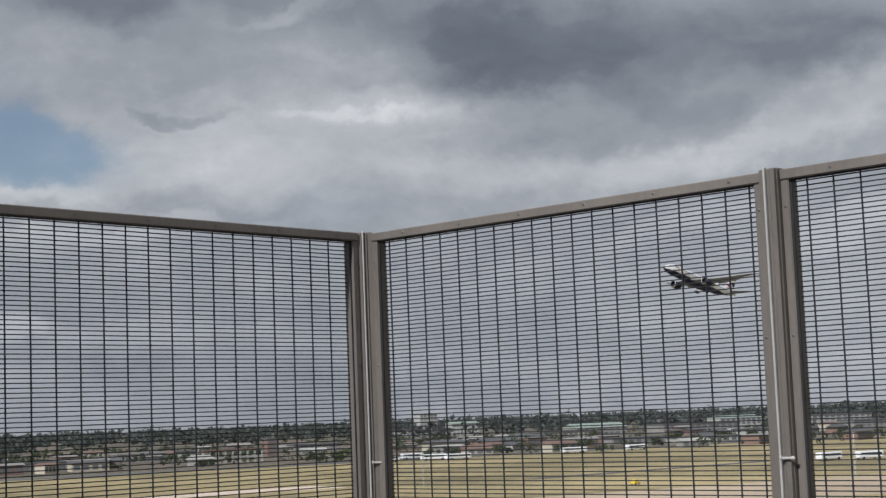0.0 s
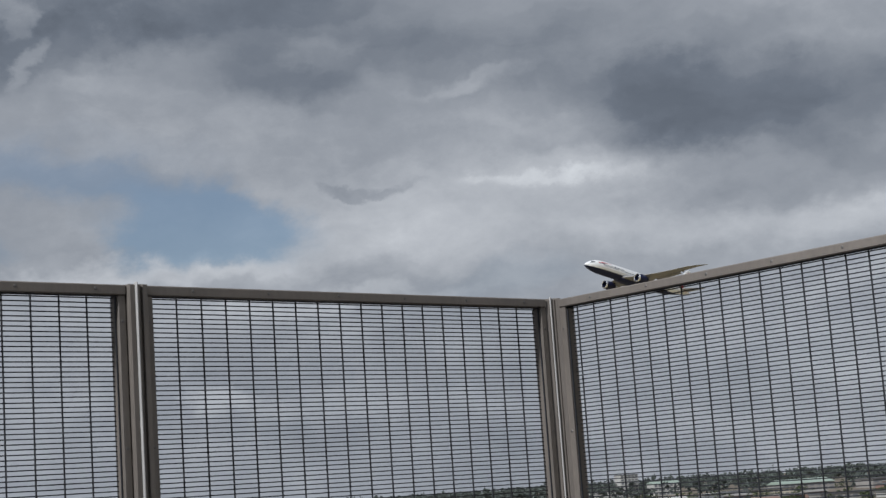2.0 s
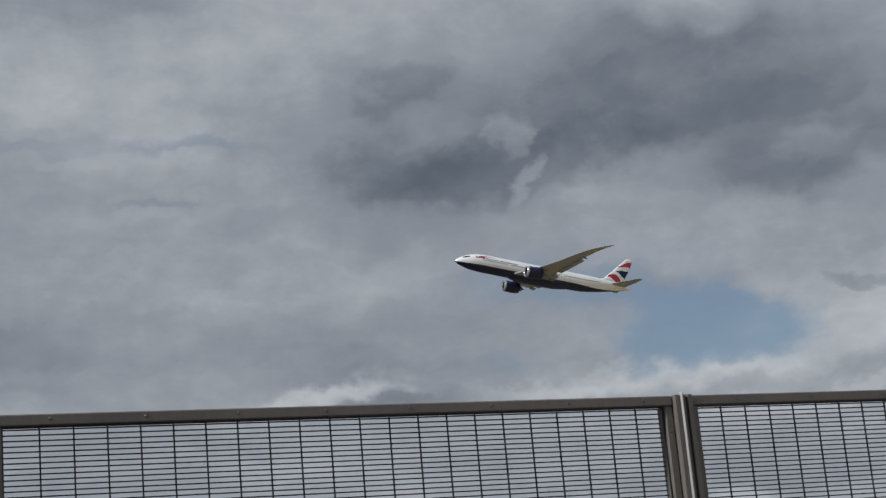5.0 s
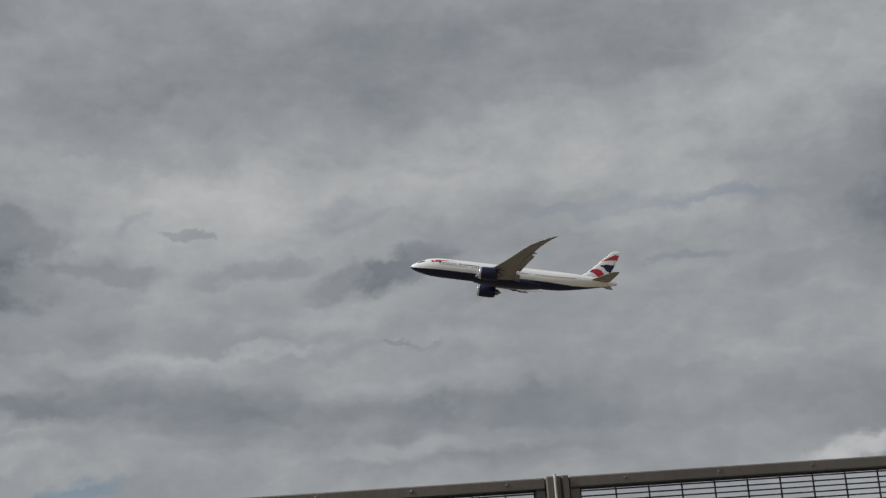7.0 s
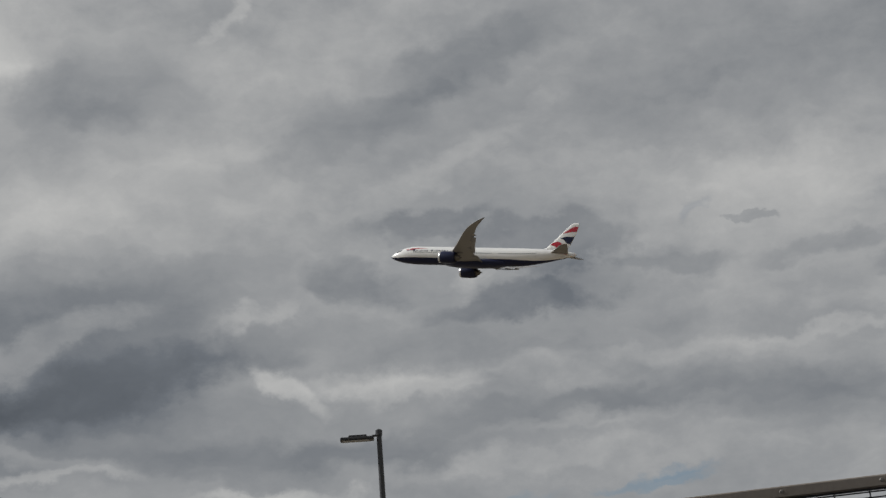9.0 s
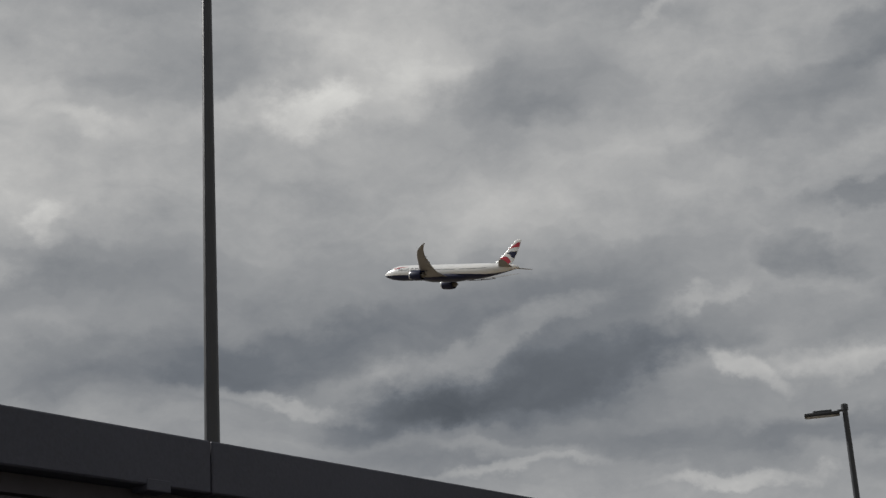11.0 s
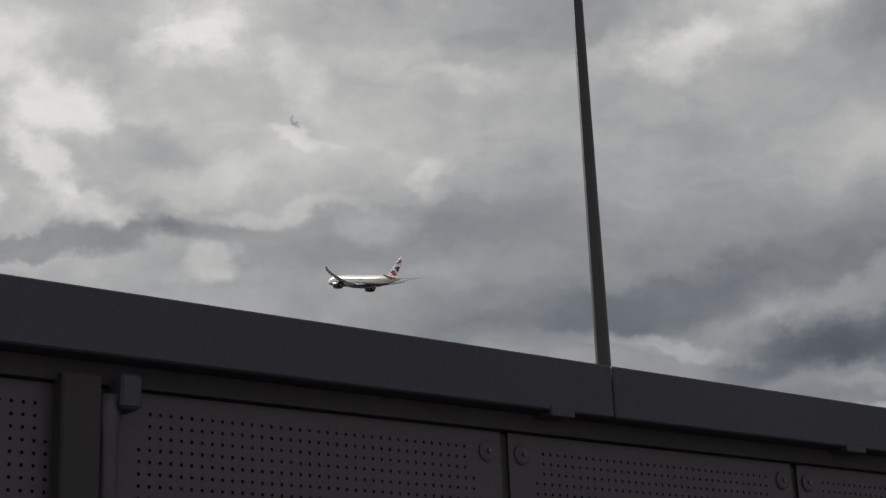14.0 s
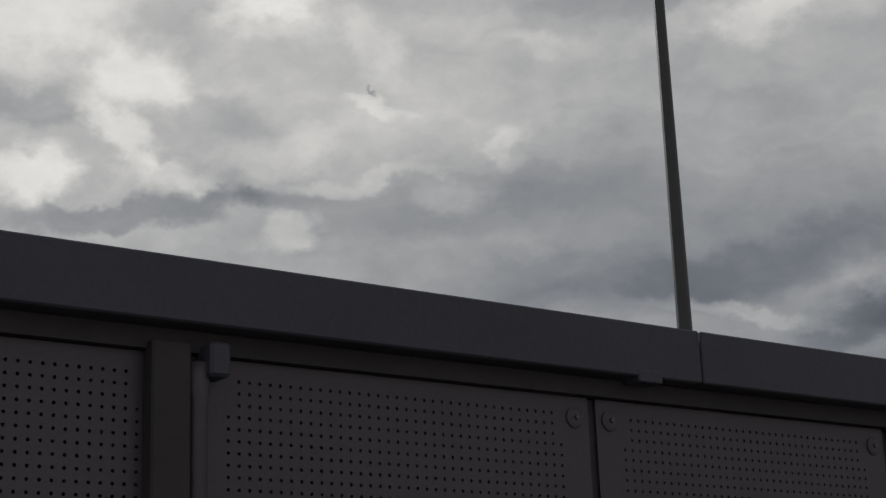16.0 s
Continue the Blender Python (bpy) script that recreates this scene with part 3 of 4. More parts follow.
def fence_post(x, y, turn, latch=False):
    e = thing("fence_post", pose(x, y, 0, 0, 0, turn) @ pose(0, -0.034, 0), "ridged grey-brown steel fence post with a bright strip", "fence post", "perimeter fence posts")
    part("shaft", box_mesh(-0.026, 0.026, -0.03, 0.042, 0.0, TOP_Z - 0.001, bevel=0.004, seg=2), STEEL, e)
    part("cover_plate", box_mesh(0.0105, 0.0245, 0.040, 0.047, 0.9, TOP_Z - 0.004, bevel=0.001), STEEL, e)
    part("edge_strip", box_mesh(0.0035, 0.0095, 0.040, 0.054, 0.9, TOP_Z + 0.003, bevel=0.002), STEEL_LIGHT, e, "bright bare zinc edge strip")
    part("cover_plate", box_mesh(-0.0065, 0.0025, 0.040, 0.046, 0.9, TOP_Z - 0.004, bevel=0.001), STEEL, e)
    part("cover_plate", box_mesh(-0.0245, -0.0100, 0.040, 0.052, 0.9, TOP_Z - 0.003, bevel=0.001), STEEL, e)
    if latch:
        bm = bmesh.new()
        tube(bm, [(-0.030, 0.003), (-0.026, 0.005), (-0.020, 0.005), (-0.018, 0.0035), (0.005, 0.0035), (0.006, 0.006), (0.011, 0.006)], 10)
        part("latch", bm, STEEL_LIGHT, e, "small dull steel latch bolt", m=pose(-0.01, 0.058, 1.487, 0, 90, 0))
    return e


CORNER = Vector((2.294, 4.704))
LEFT_TURN, RIGHT_TURN = 109.61, 197.52


def along(start, turn, dist):
    return start + Vector((-math.sin(radians(turn)), math.cos(radians(turn)))) * dist


runs, q = [], CORNER
for wide in (1.513, 1.817, 1.81, 0.30):
    runs.append((q, LEFT_TURN + 90, wide))
    q = along(q, LEFT_TURN, wide)
FENCE_END = q
q = CORNER
for wide in (1.512, 1.52, 1.81, 1.81, 1.81, 1.81, 1.81):
    q = along(q, RIGHT_TURN, wide)
    runs.append((q, RIGHT_TURN - 90, wide))
for i, (start, turn, wide) in enumerate(runs):
    fence_panel(start.x, start.y, turn, wide, -0.003 if i < 4 else -0.007, i > 3)
    fence_post(start.x, start.y, turn if start != CORNER else turn - 44, latch=i in (0, 4))

for name, (ax, ay), (bx, by) in (("wall_north", CORNER, FENCE_END), ("wall_east", q, CORNER)):
    d = (Vector((bx, by)) - Vector((ax, ay)))
    tagged(part(name, box_mesh(-0.08, d.length + 0.08, -0.09, 0.07, 0.0, LOW_Z - 0.02, bevel=0.01), CONCRETE, m=pose(ax, ay, 0, 0, 0, math.degrees(math.atan2(d.y, d.x)))),
           "grey cast concrete upstand under the fence", "wall", kind="structure")


# ---- dark screen wall with perforated panels ----
WALL_TURN, WALL_OFF = 107.05, 1.828
nrm = Vector((-math.sin(radians(WALL_TURN)), math.cos(radians(WALL_TURN))))
screen = thing("screen_wall", pose(nrm.x * WALL_OFF, nrm.y * WALL_OFF, 0, 0, 0, WALL_TURN) @ pose(0, 0.034, 0), "dark grey metal screen wall with perforated panels and deep capping", "wall")
# x runs away along the wall, the front faces -y


def perforated(wide, low, high, first, pitch, hole):
    """A sheet with a field of round holes that go right through."""
    me = bpy.data.meshes.new("perforated_panel")
    m = 0.046
    nx = int((wide - 2 * m) / pitch)
    nz = int((first - (low + 0.9)) / pitch)
    x0 = (wide - nx * pitch) / 2
    z1 = first + pitch / 2
    z0 = z1 - nz * pitch
    sq = [(-1, -1), (0, -1), (1, -1), (1, 0), (1, 1), (0, 1), (-1, 1), (-1, 0)]
    oc = [(math.cos(math.radians(a)), math.sin(math.radians(a))) for a in (225, 270, 315, 0, 45, 90, 135, 180)]
    verts, faces = [], []
    for i in range(nx):
        for k in range(nz):
            cx, cz, b = x0 + (i + 0.5) * pitch, z0 + (k + 0.5) * pitch, len(verts)
            if cz > 2.036 and min(cx, wide - cx) < 0.066:   # plain sheet round the fixing
                verts += [(cx + u * pitch / 2, 0, cz + v * pitch / 2) for u, v in sq[::2]]
                faces.append((b, b + 1, b + 2, b + 3))
                continue
            verts += [(cx + u * pitch / 2, 0, cz + v * pitch / 2) for u, v in sq]
            verts += [(cx + u * hole, 0, cz + v * hole) for u, v in oc]
            verts += [(cx + u * hole, 0.003, cz + v * hole) for u, v in oc]
            for j in range(8):
                n = (j + 1) % 8
                faces.append((b + j, b + n, b + 8 + n, b + 8 + j))
                faces.append((b + 8 + j, b + 8 + n, b + 16 + n, b + 16 + j))
    x1 = x0 + nx * pitch
    for a, b, c, d in ((0, x0, low, high), (x1, wide, low, high), (x0, x1, low, z0), (x0, x1, z1, high)):
        s = len(verts)
        verts += [(a, 0, c), (b, 0, c), (b, 0, d), (a, 0, d)]
        faces.append((s, s + 1, s + 2, s + 3))
    me.from_pydata(verts, [], faces)
    me.materials.append(PERF)
    return me


WALL_END = 3.56
joints = [-3.942 + 0.699 * i for i in range(12)]
sheet = perforated(0.699 - 0.016, 0.10, 2.098, 2.070, 0.0158, 0.0026)
plate = None
for i, j in enumerate(joints[:-1]):
    o = new("perforated_panel", sheet)
    o.parent = screen
    o.matrix_basis = pose(j + 0.008, 0.016, 0)
    for side in (0.036, 0.699 - 0.036):
        if abs(j + side - 0.985) < 0.02:   # hidden by the downpipe
            continue
        m = pose(j + side, 0.0155, 2.066, 90)
        if plate is None:
            plate = part("washer", disc_bolt(0.0165, 0.004, 20), PERF, screen, m=m)
            rivet = part("rivet", disc_bolt(0.0042, 0.008), BOLT, screen, m=m)
        else:
            again(plate, screen, m)
            again(rivet, screen, m)
    part("rail_post", box_mesh(j - 0.022, j + 0.022, 0.022, 0.07, 0.0, 2.098, bevel=0.002), BACK, screen)
part("backing", box_mesh(-3.85, WALL_END, 0.072, 0.085, 0.0, 2.12), BACK, screen, "black board behind the perforated sheets")
JOINT = 1.849
for a, b in ((-3.85, JOINT - 0.0015), (JOINT + 0.0015, WALL_END)):
    part("capping", box_mesh(a, b, -0.034, 0.11, 2.130, TOP_Z, bevel=0.0025), CLAD, screen)
for a, b in ((1.707, 1.757), (2.446, 2.503)):
    part("joint_plate", box_mesh(a, b, -0.036, 0.0, 2.121, 2.140, bevel=0.0015), CLAD, screen)
# black strip imitates the deep shade below the capping
part("cap_shade_strip", box_mesh(-3.85, WALL_END, 0.003, 0.07, 2.100, 2.1285), BACK, screen)
part("upright", box_mesh(0.893, 0.948, -0.012, 0.0145, 0.0, 2.110, bevel=0.003), BACK, screen, "matt black upright")
bm = bmesh.new()
tube(bm, [(0.0, 0.0125), (2.035, 0.0125), (2.05, 0.015), (2.085, 0.015)], 14)
part("downpipe", bm, PERF, screen, "slim dark grey downpipe", smooth=True, m=pose(0.962, -0.002, 0))
part("bracket", box_mesh(0.968, 0.998, -0.026, 0.0145, 2.066, 2.111, bevel=0.004), CLAD, screen, "dark grey pipe bracket")
part("body", box_mesh(-3.85, WALL_END, 0.086, 0.108, 0.0, 2.12), CLAD, screen)

# closes the deck behind the camera
tagged(part("wall_south", box_mesh(-58, 14, -38.2, -38.0, 0, 1.4, bevel=0.01), CONCRETE), "plain grey cast concrete parapet", "wall", kind="structure")


# ---- lamp columns ----
def lamp_column(x, y, base, height, r_low, r_top, turn, arm):
    e = thing("street_lamp", pose(x, y, base, 0, 0, turn), "dark painted tapered lamp column with a flat lamp head", "street lamp", "roof deck lamps")
    bm = bmesh.new()
    tube(bm, [(0, r_low * 1.35), (1.2, r_low * 1.35), (1.25, r_low), (height - 0.1, r_top), (height - 0.1, r_top * 1.35), (height, r_top * 1.35), (height + 0.02, r_top * 0.8)], 16)
    part("column", bm, MAST, e, smooth=False)
    bm = bmesh.new()
    box(bm, -0.19, 0.19, -0.30, 0.30, -0.02, 0.05, 0.012)
    part("base_plate", bm, MAST, e)
    bm = bmesh.new()
    tube(bm, [(0, 0.024), (arm, 0.022)], 10)
    part("arm", bm, MAST, e, m=pose(0, 0, height - 0.10, 0, 90, 0))
    head = part("lamp_head", box_mesh(arm - 0.04, arm + 0.62, -0.13, 0.13, height - 0.180, height - 0.115, bevel=0.02, seg=2), MAST, e)
    part("cooling_cover", box_mesh(arm + 0.10, arm + 0.46, -0.09, 0.09, height - 0.116, height - 0.075, bevel=0.012), MAST, e)
    part("lens", box_mesh(arm + 0.04, arm + 0.58, -0.10, 0.10, height - 0.186, height - 0.1805), LAMP_GLASS, e, "clear lamp lens")
    return e


def from_eye(turn, dist):
    return -math.sin(radians(turn)) * dist, math.cos(radians(turn)) * dist


x, y = from_eye(39.17, 31.0)
lamp_column(x, y, 0.0, 7.97, 0.085, 0.05, 219.2, 0.14)
x, y = from_eye(61.71, 11.3)
lamp_column(x, y, 0.0, 9.2, 0.070, 0.029, 242.0, 0.14)


# ---- far side of the airfield ----
def block(name, x, y, turn, wide, deep, high, wall_mat, roof_mat, label, storeys=0, bays=0, pitched=0.0):
    high *= 0.48 if wide > 28 else 0.72
    e = thing(name, pose(x, y, GROUND_Z, 0, 0, turn), label, "building", "buildings beyond the airfield")
    part("wall", box_mesh(-wide / 2, wide / 2, -deep / 2, deep / 2, 0, high), wall_mat, e)
    bm = bmesh.new()
    if pitched:
        rings(bm, [[(sx * (wide / 2 + 0.6), -deep / 2 - 0.6, high), (sx * (wide / 2 + 0.6), 0, high + pitched), (sx * (wide / 2 + 0.6), deep / 2 + 0.6, high), (sx * (wide / 2 + 0.6), 0, high - 0.05)] for sx in (-1, 1)])
        bmesh.ops.recalc_face_normals(bm, faces=bm.faces)
    else:
        box(bm, -wide / 2 - 0.4, wide / 2 + 0.4, -deep / 2 - 0.4, deep / 2 + 0.4, high, high + 0.7)
    part("roof", bm, roof_mat, e)
    if storeys:
        pane = None
        for s in range(storeys):
            for b in range(bays):
                cx = -wide / 2 + (b + 0.5) * wide / bays
                cz = (s + 0.5) * high / storeys
                m = pose(cx, -deep / 2 - 0.03, cz)
                if pane is None:
                    w, h = wide / bays * 0.32, high / storeys * 0.28
                    pane = part("window", box_mesh(-w, w, -0.05, 0.05, -h, h), FAR_GLASS, e, m=m)
                else:
                    again(pane, e, m)
    return e


def at(turn, dist):
    return from_eye(turn * 0.952, dist)


FACE = 6.0
for turn, dist, wide, deep, high, wm, rm, label, st, ba, pit in (
    (-28.75, 1500, 17, 15, 28, WHITE_WALL, DARK_ROOF, "white slab office tower among trees", 7, 5, 0),
    (-27.9, 1480, 30, 16, 14, WHITE_WALL, DARK_ROOF, "low white three-storey office wing", 3, 8, 0),
    (-30.1, 1470, 26, 16, 15, WHITE_WALL, GREEN_ROOF, "tall white hall with pale green roof", 3, 7, 2),
    (-33.4, 1060, 44, 20, 9, CREAM_WALL, DARK_ROOF, "long cream-coloured flat-roofed terminal shed", 2, 12, 0),
    (-35.0, 1180, 40, 24, 12, GREY_WALL, GREEN_ROOF, "grey hangar with green metal roof", 2, 8, 3),
    (-38.6, 1150, 60, 24, 12, GREY_WALL, DARK_ROOF, "long grey flat-roofed cargo shed", 2, 12, 0),
    (-40.1, 1260, 36, 20, 17, WHITE_WALL, GREEN_ROOF, "tall white hall with pale green roof", 3, 8, 2),
    (-41.0, 900, 26, 14, 6, WHITE_WALL, DARK_ROOF, "low white depot building", 1, 6, 0),
    (-38.9, 820, 34, 12, 5, WHITE_WALL, DARK_ROOF, "low white depot building", 1, 8, 0),
    (-43.6, 1200, 50, 24, 17, WHITE_WALL, DARK_ROOF, "white multi-storey office block", 4, 10, 0),
    (-45.0, 1050, 40, 18, 11, GREY_WALL, DARK_ROOF, "grey flat-roofed office block", 3, 9, 0),
    (-19.2, 900, 30, 16, 8, WHITE_WALL, DARK_ROOF, "long white flat-roofed storage hall", 2, 6, 0),
    (-18.2, 860, 26, 14, 6, GREY_WALL, GREY_WALL, "long pale workshop with flat roof", 1, 7, 0),
    (-23.0, 840, 5.5, 6, 13, BRICK_WALL, DARK_ROOF, "red-brown brick tower block", 4, 3, 0),
    (-14.6, 760, 24, 14, 5, GREY_WALL, DARK_ROOF, "low grey flat-roofed building", 1, 6, 0),
    (-13.2, 1000, 26, 14, 6, CREAM_WALL, DARK_ROOF, "low cream flat-roofed building", 1, 6, 0),
    (-26.9, 760, 8, 8, 12, WHITE_WALL, DARK_ROOF, "slim white control cabin block", 4, 2, 0),
    (-31.6, 900, 34, 14, 7, BRICK_WALL, DARK_ROOF, "red-brown brick office row", 2, 9, 1.5),
    (-36.4, 840, 30, 12, 6, GREY_WALL, DARK_ROOF, "low grey depot building", 1, 7, 0),
    (-29.4, 820, 20, 10, 6, CREAM_WALL, DARK_ROOF, "low cream depot building", 1, 5, 1.5),
    (-24.6, 980, 30, 14, 8, GREY_WALL, DARK_ROOF, "grey flat-roofed workshop hall", 2, 7, 0),
    (-16.4, 720, 16, 9, 5, CREAM_WALL, DARK_ROOF, "small cream pitched-roof shed", 1, 4, 1.2),
    (-10.0, 900, 30, 14, 7, GREY_WALL, DARK_ROOF, "grey flat-roofed workshop hall", 2, 7, 0),
    (-6.0, 1000, 34, 14, 9, WHITE_WALL, DARK_ROOF, "plain white flat-roofed two-storey hall", 2, 7, 0),
):
    x, y = at(turn, dist)
    block("house" if wide < 18 else "hall", x, y, FACE - 5 + turn * 0.2, wide, deep, high, wm, rm, label, st, ba, pit)


# low houses and sheds scattered through the built-up land
town = random.Random(11)
for i in range(64):
    x, y = at(town.uniform(-48, -9), town.uniform(705, 1150))
    wall_mat, roof_mat, label = town.choice((
        (WHITE_WALL, DARK_ROOF, "small white house with dark pitched roof"),
        (CREAM_WALL, BRICK_WALL, "small cream house with red-brown pitched roof"),
        (BRICK_WALL, DARK_ROOF, "small red-brown brick house with dark roof"),
        (GREY_WALL, WHITE_WALL, "low grey shed with pale metal roof"),
        (BRICK_WALL, GREY_WALL, "low brown workshop with pale grey roof")))
    block("house", x, y, town.uniform(-25, 25), town.uniform(7, 17), town.uniform(6, 9), town.uniform(3.5, 6), wall_mat, roof_mat, label, 1, town.randint(3, 5), town.uniform(0.8, 1.8))


def gantry(x, y, turn, wide, high, bays):
    """An open frame of pale posts and beams under a red-brown deck."""
    e = thing("steel_gantry", pose(x, y, GROUND_Z, 0, 0, turn), "pale steel frame with a red-brown beam", "gantry")
    part("beam", box_mesh(-wide / 2, wide / 2, -0.6, 0.6, high - 1.0, high), BRICK_WALL, e, "red-brown beam")
    part("lower_beam", box_mesh(-wide / 2, wide / 2, -0.5, 0.5, high * 0.35, high * 0.35 + 0.8), WHITE_WALL, e)
    for i in range(bays + 1):
        cx = -wide / 2 + wide * i / bays
        part("post", box_mesh(cx - 0.35, cx + 0.35, -0.5, 0.5, 0, high - 1.0), WHITE_WALL, e)
    return e


x, y = at(-21.6, 760)
gantry(x, y, 4, 30, 6.5, 8)


def field_pole(x, y, high):
    e = thing("field_pole", pose(x, y, GROUND_Z), "slim pale grey floodlight pole on the grass", "pole", "floodlight poles")
    bm = bmesh.new()
    tube(bm, [(0, 0.26), (0.6, 0.26), (0.65, 0.2), (high, 0.14)], 10)
    part("pole", bm, WHITE_WALL, e)
    part("crossbar", box_mesh(-0.5, 0.5, -0.1, 0.1, high, high + 0.2), GREY_WALL, e)
    return e


for turn, dist, high in ((-28.6, 415, 10.5), (-44.3, 400, 10.0), (-46.8, 420, 10.0)):
    field_pole(*at(turn, dist), high)


def bus(turn, dist, face, long, paint=None, label="white airfield bus parked on the grass edge"):
    x, y = at(turn, dist)
    e = thing("airport_bus", pose(x, y, GROUND_Z + 0.12, 0, 0, face), label, "bus", "parked airfield vehicles")
    part("body", box_mesh(-long / 2, long / 2, -1.3, 1.3, 0.45, 2.5, bevel=0.3, seg=3), paint or BUS_WHITE, e)
    part("side_glass", box_mesh(-long / 2 + 0.8, long / 2 - 0.8, -1.33, 1.33, 1.45, 2.05), GLASS, e, "dark window band")
    for sx in (-1, 1):
        for sy in (-1.15, 1.15):
            bm = bmesh.new()
            tube(bm, [(-0.15, 0.42), (-0.12, 0.5), (0.12, 0.5), (0.15, 0.42)], 14)
            part("wheel", bm, TYRE, e, m=pose(sx * long * 0.32, sy, 0.5, 90))


for turn, dist, face, long in ((-27.3, 655, 5, 10), (-29.0, 660, -8, 11), (-29.9, 655, 8, 12), (-28.2, 690, 0, 10), (-43.4, 500, 5, 9), (-44.8, 500, -5, 9), (-34.2, 690, 0, 12), (-36.5, 700, 0, 10)):
    bus(turn, dist, face, long)

x, y = at(-36.4, 385)
cart = thing("utility_cart", pose(x, y, GROUND_Z, 0, 0, 20), "small yellow airfield cart standing on the grass", "cart")
part("body", box_mesh(-1.05, 1.05, -0.6, 0.6, 0.22, 0.72, bevel=0.1, seg=3), YELLOW, cart)
part("cabin", box_mesh(-0.9, 0.55, -0.52, 0.52, 0.722, 1.2, bevel=0.12, seg=3), YELLOW, cart)
part("window_band", box_mesh(-0.78, 0.42, -0.535, 0.535, 0.82, 1.05), GLASS, cart, "dark window band")
for sx in (-0.65, 0.65):
    for sy in (-0.54, 0.54):
        bm = bmesh.new()
        tube(bm, [(-0.08, 0.18), (-0.06, 0.23), (0.06, 0.23), (0.08, 0.18)], 14)
        part("wheel", bm, TYRE, cart, m=pose(sx, sy, 0.23, 90))


# ---- trees ----
rng = np.random.default_rng(7)


def crown_points(n, rng):
    """Clumps in an uneven crown: several lobes."""
    lobes = rng.normal(0, 1, (7, 3)) * (0.34, 0.34, 0.26) + (0, 0, 0.62)
    rad = rng.uniform(0.16, 0.30, 7)
    k = rng.integers(0, 7, n)
    d = rng.normal(0, 1, (n, 3))
    d /= np.linalg.norm(d, axis=1)[:, None]
    return lobes[k] + d * rad[k][:, None] * rng.uniform(0.6, 1.0, (n, 1))


def leaf_soup(centres, size, rng):
    """A small four-sided clump at each centre."""
    n = len(centres)
    tet = np.array([(1, 1, 1), (1, -1, -1), (-1, 1, -1), (-1, -1, 1)], float) * 0.6
    rot = rng.normal(0, 1, (n, 4, 3)) * 0.35 + tet
    v = centres[:, None, :] + rot * np.reshape(size, (-1, 1, 1))
    f = np.array([(0, 1, 2), (0, 3, 1), (0, 2, 3), (1, 3, 2)])
    faces = (np.arange(n)[:, None, None] * 4 + f[None]).reshape(-1, 3)
    return v.reshape(-1, 3), faces


def soup_mesh(name, v, f, mat):
    me = bpy.data.meshes.new(name)
    me.from_pydata(v.tolist(), [], f.tolist())
    me.materials.append(mat)
    return me


def tree(m, high, seed):
    r = np.random.default_rng(seed)
    e = thing("tree", m, "full-leaved green deciduous tree at the field's edge", "tree", "trees at the field's edge")
    bm = bmesh.new()
    rows = rings(bm, [[(k * math.cos(a) + wob * z, k * math.sin(a), z) for a in (math.tau * i / 7 for i in range(7))] for z, k, wob in ((0, 0.04 * high, 0), (high * 0.15, 0.028 * high, 0), (high * 0.4, 0.02 * high, 0.04), (high * 0.75, 0.006 * high, 0.05))])
    for j in range(5):
        a = j * 1.3 + seed
        p0 = Vector((0, 0, high * (0.3 + 0.07 * j)))
        p1 = p0 + Vector((math.cos(a), math.sin(a), 0.9)) * high * 0.24
        side = Vector((-math.sin(a), math.cos(a), 0)) * 0.010 * high
        upv = Vector((0, 0, 0.010 * high))
        rings(bm, [[p0 + side, p0 + upv, p0 - side, p0 - upv], [p1 + side * 0.3, p1 + upv * 0.3, p1 - side * 0.3, p1 - upv * 0.3]])
    part("trunk", bm, EARTH, e)
    v, f = leaf_soup(crown_points(420, r) * high * (1.0, 1.0, 1.0), high * 0.075 * r.uniform(0.6, 1.4, 420), r)
    o = new("crown", soup_mesh("crown", v, f, LEAF))
    o.parent = e
    return e


first_trees = [tree(pose(0, 0, GROUND_Z), h, s) for h, s in ((3.8, 3), (4.6, 5), (3.2, 9))]
for i, t0 in enumerate(first_trees):
    x, y = at(-20.5 - 5 * i, 690 + 20 * i)
    t0.matrix_basis = pose(x, y, GROUND_Z, 0, 0, 40 * i)
for i in range(44):
    x, y = at(-48 + i * 1.07 + rng.uniform(-0.4, 0.4), rng.uniform(690, 1000))
    copy_thing(first_trees[i % 3], pose(x, y, GROUND_Z, 0, 0, rng.uniform(0, 360)))


def woods(name, count, near, far, turn0, turn1, hi, leaves, mat, label):
    tr = np.radians(rng.uniform(turn0, turn1, count))
    ds = np.sqrt(rng.uniform(near ** 2, far ** 2, count))
    # groves: keep where a slow wave is high
    keep = np.sin(tr * 60 + ds * 0.011) + np.sin(tr * 23 - ds * 0.006 + 1.0) > -0.7
    tr, ds = tr[keep], ds[keep]
    vs, fs, n = [], [], 0
    for a, d in zip(tr, ds):
        h = rng.uniform(*hi)
        c = crown_points(leaves, rng) * (h * 1.15, h * 1.15, h) + (-math.sin(a) * d, math.cos(a) * d, GROUND_Z)
        v, f = leaf_soup(c, h * (0.09 if leaves > 60 else 0.15) * rng.uniform(0.6, 1.4, leaves), rng)
        vs.append(v)
        fs.append(f + n)
        n += len(v)
    o = new(name, soup_mesh(name, np.concatenate(vs), np.concatenate(fs), mat))
    return tagged(o, label, "trees", kind="stuff")


woods("near_woods", 1300, 690, 1250, -60, 12, (2.2, 5.0), 70, LEAF, "mixed green trees and hedges among buildings")
woods("far_woods", 5200, 1250, 3800, -62, 14, (8.5, 12.5), 30, LEAF_FAR, "distant haze-tinted dark green woodland on the skyline")


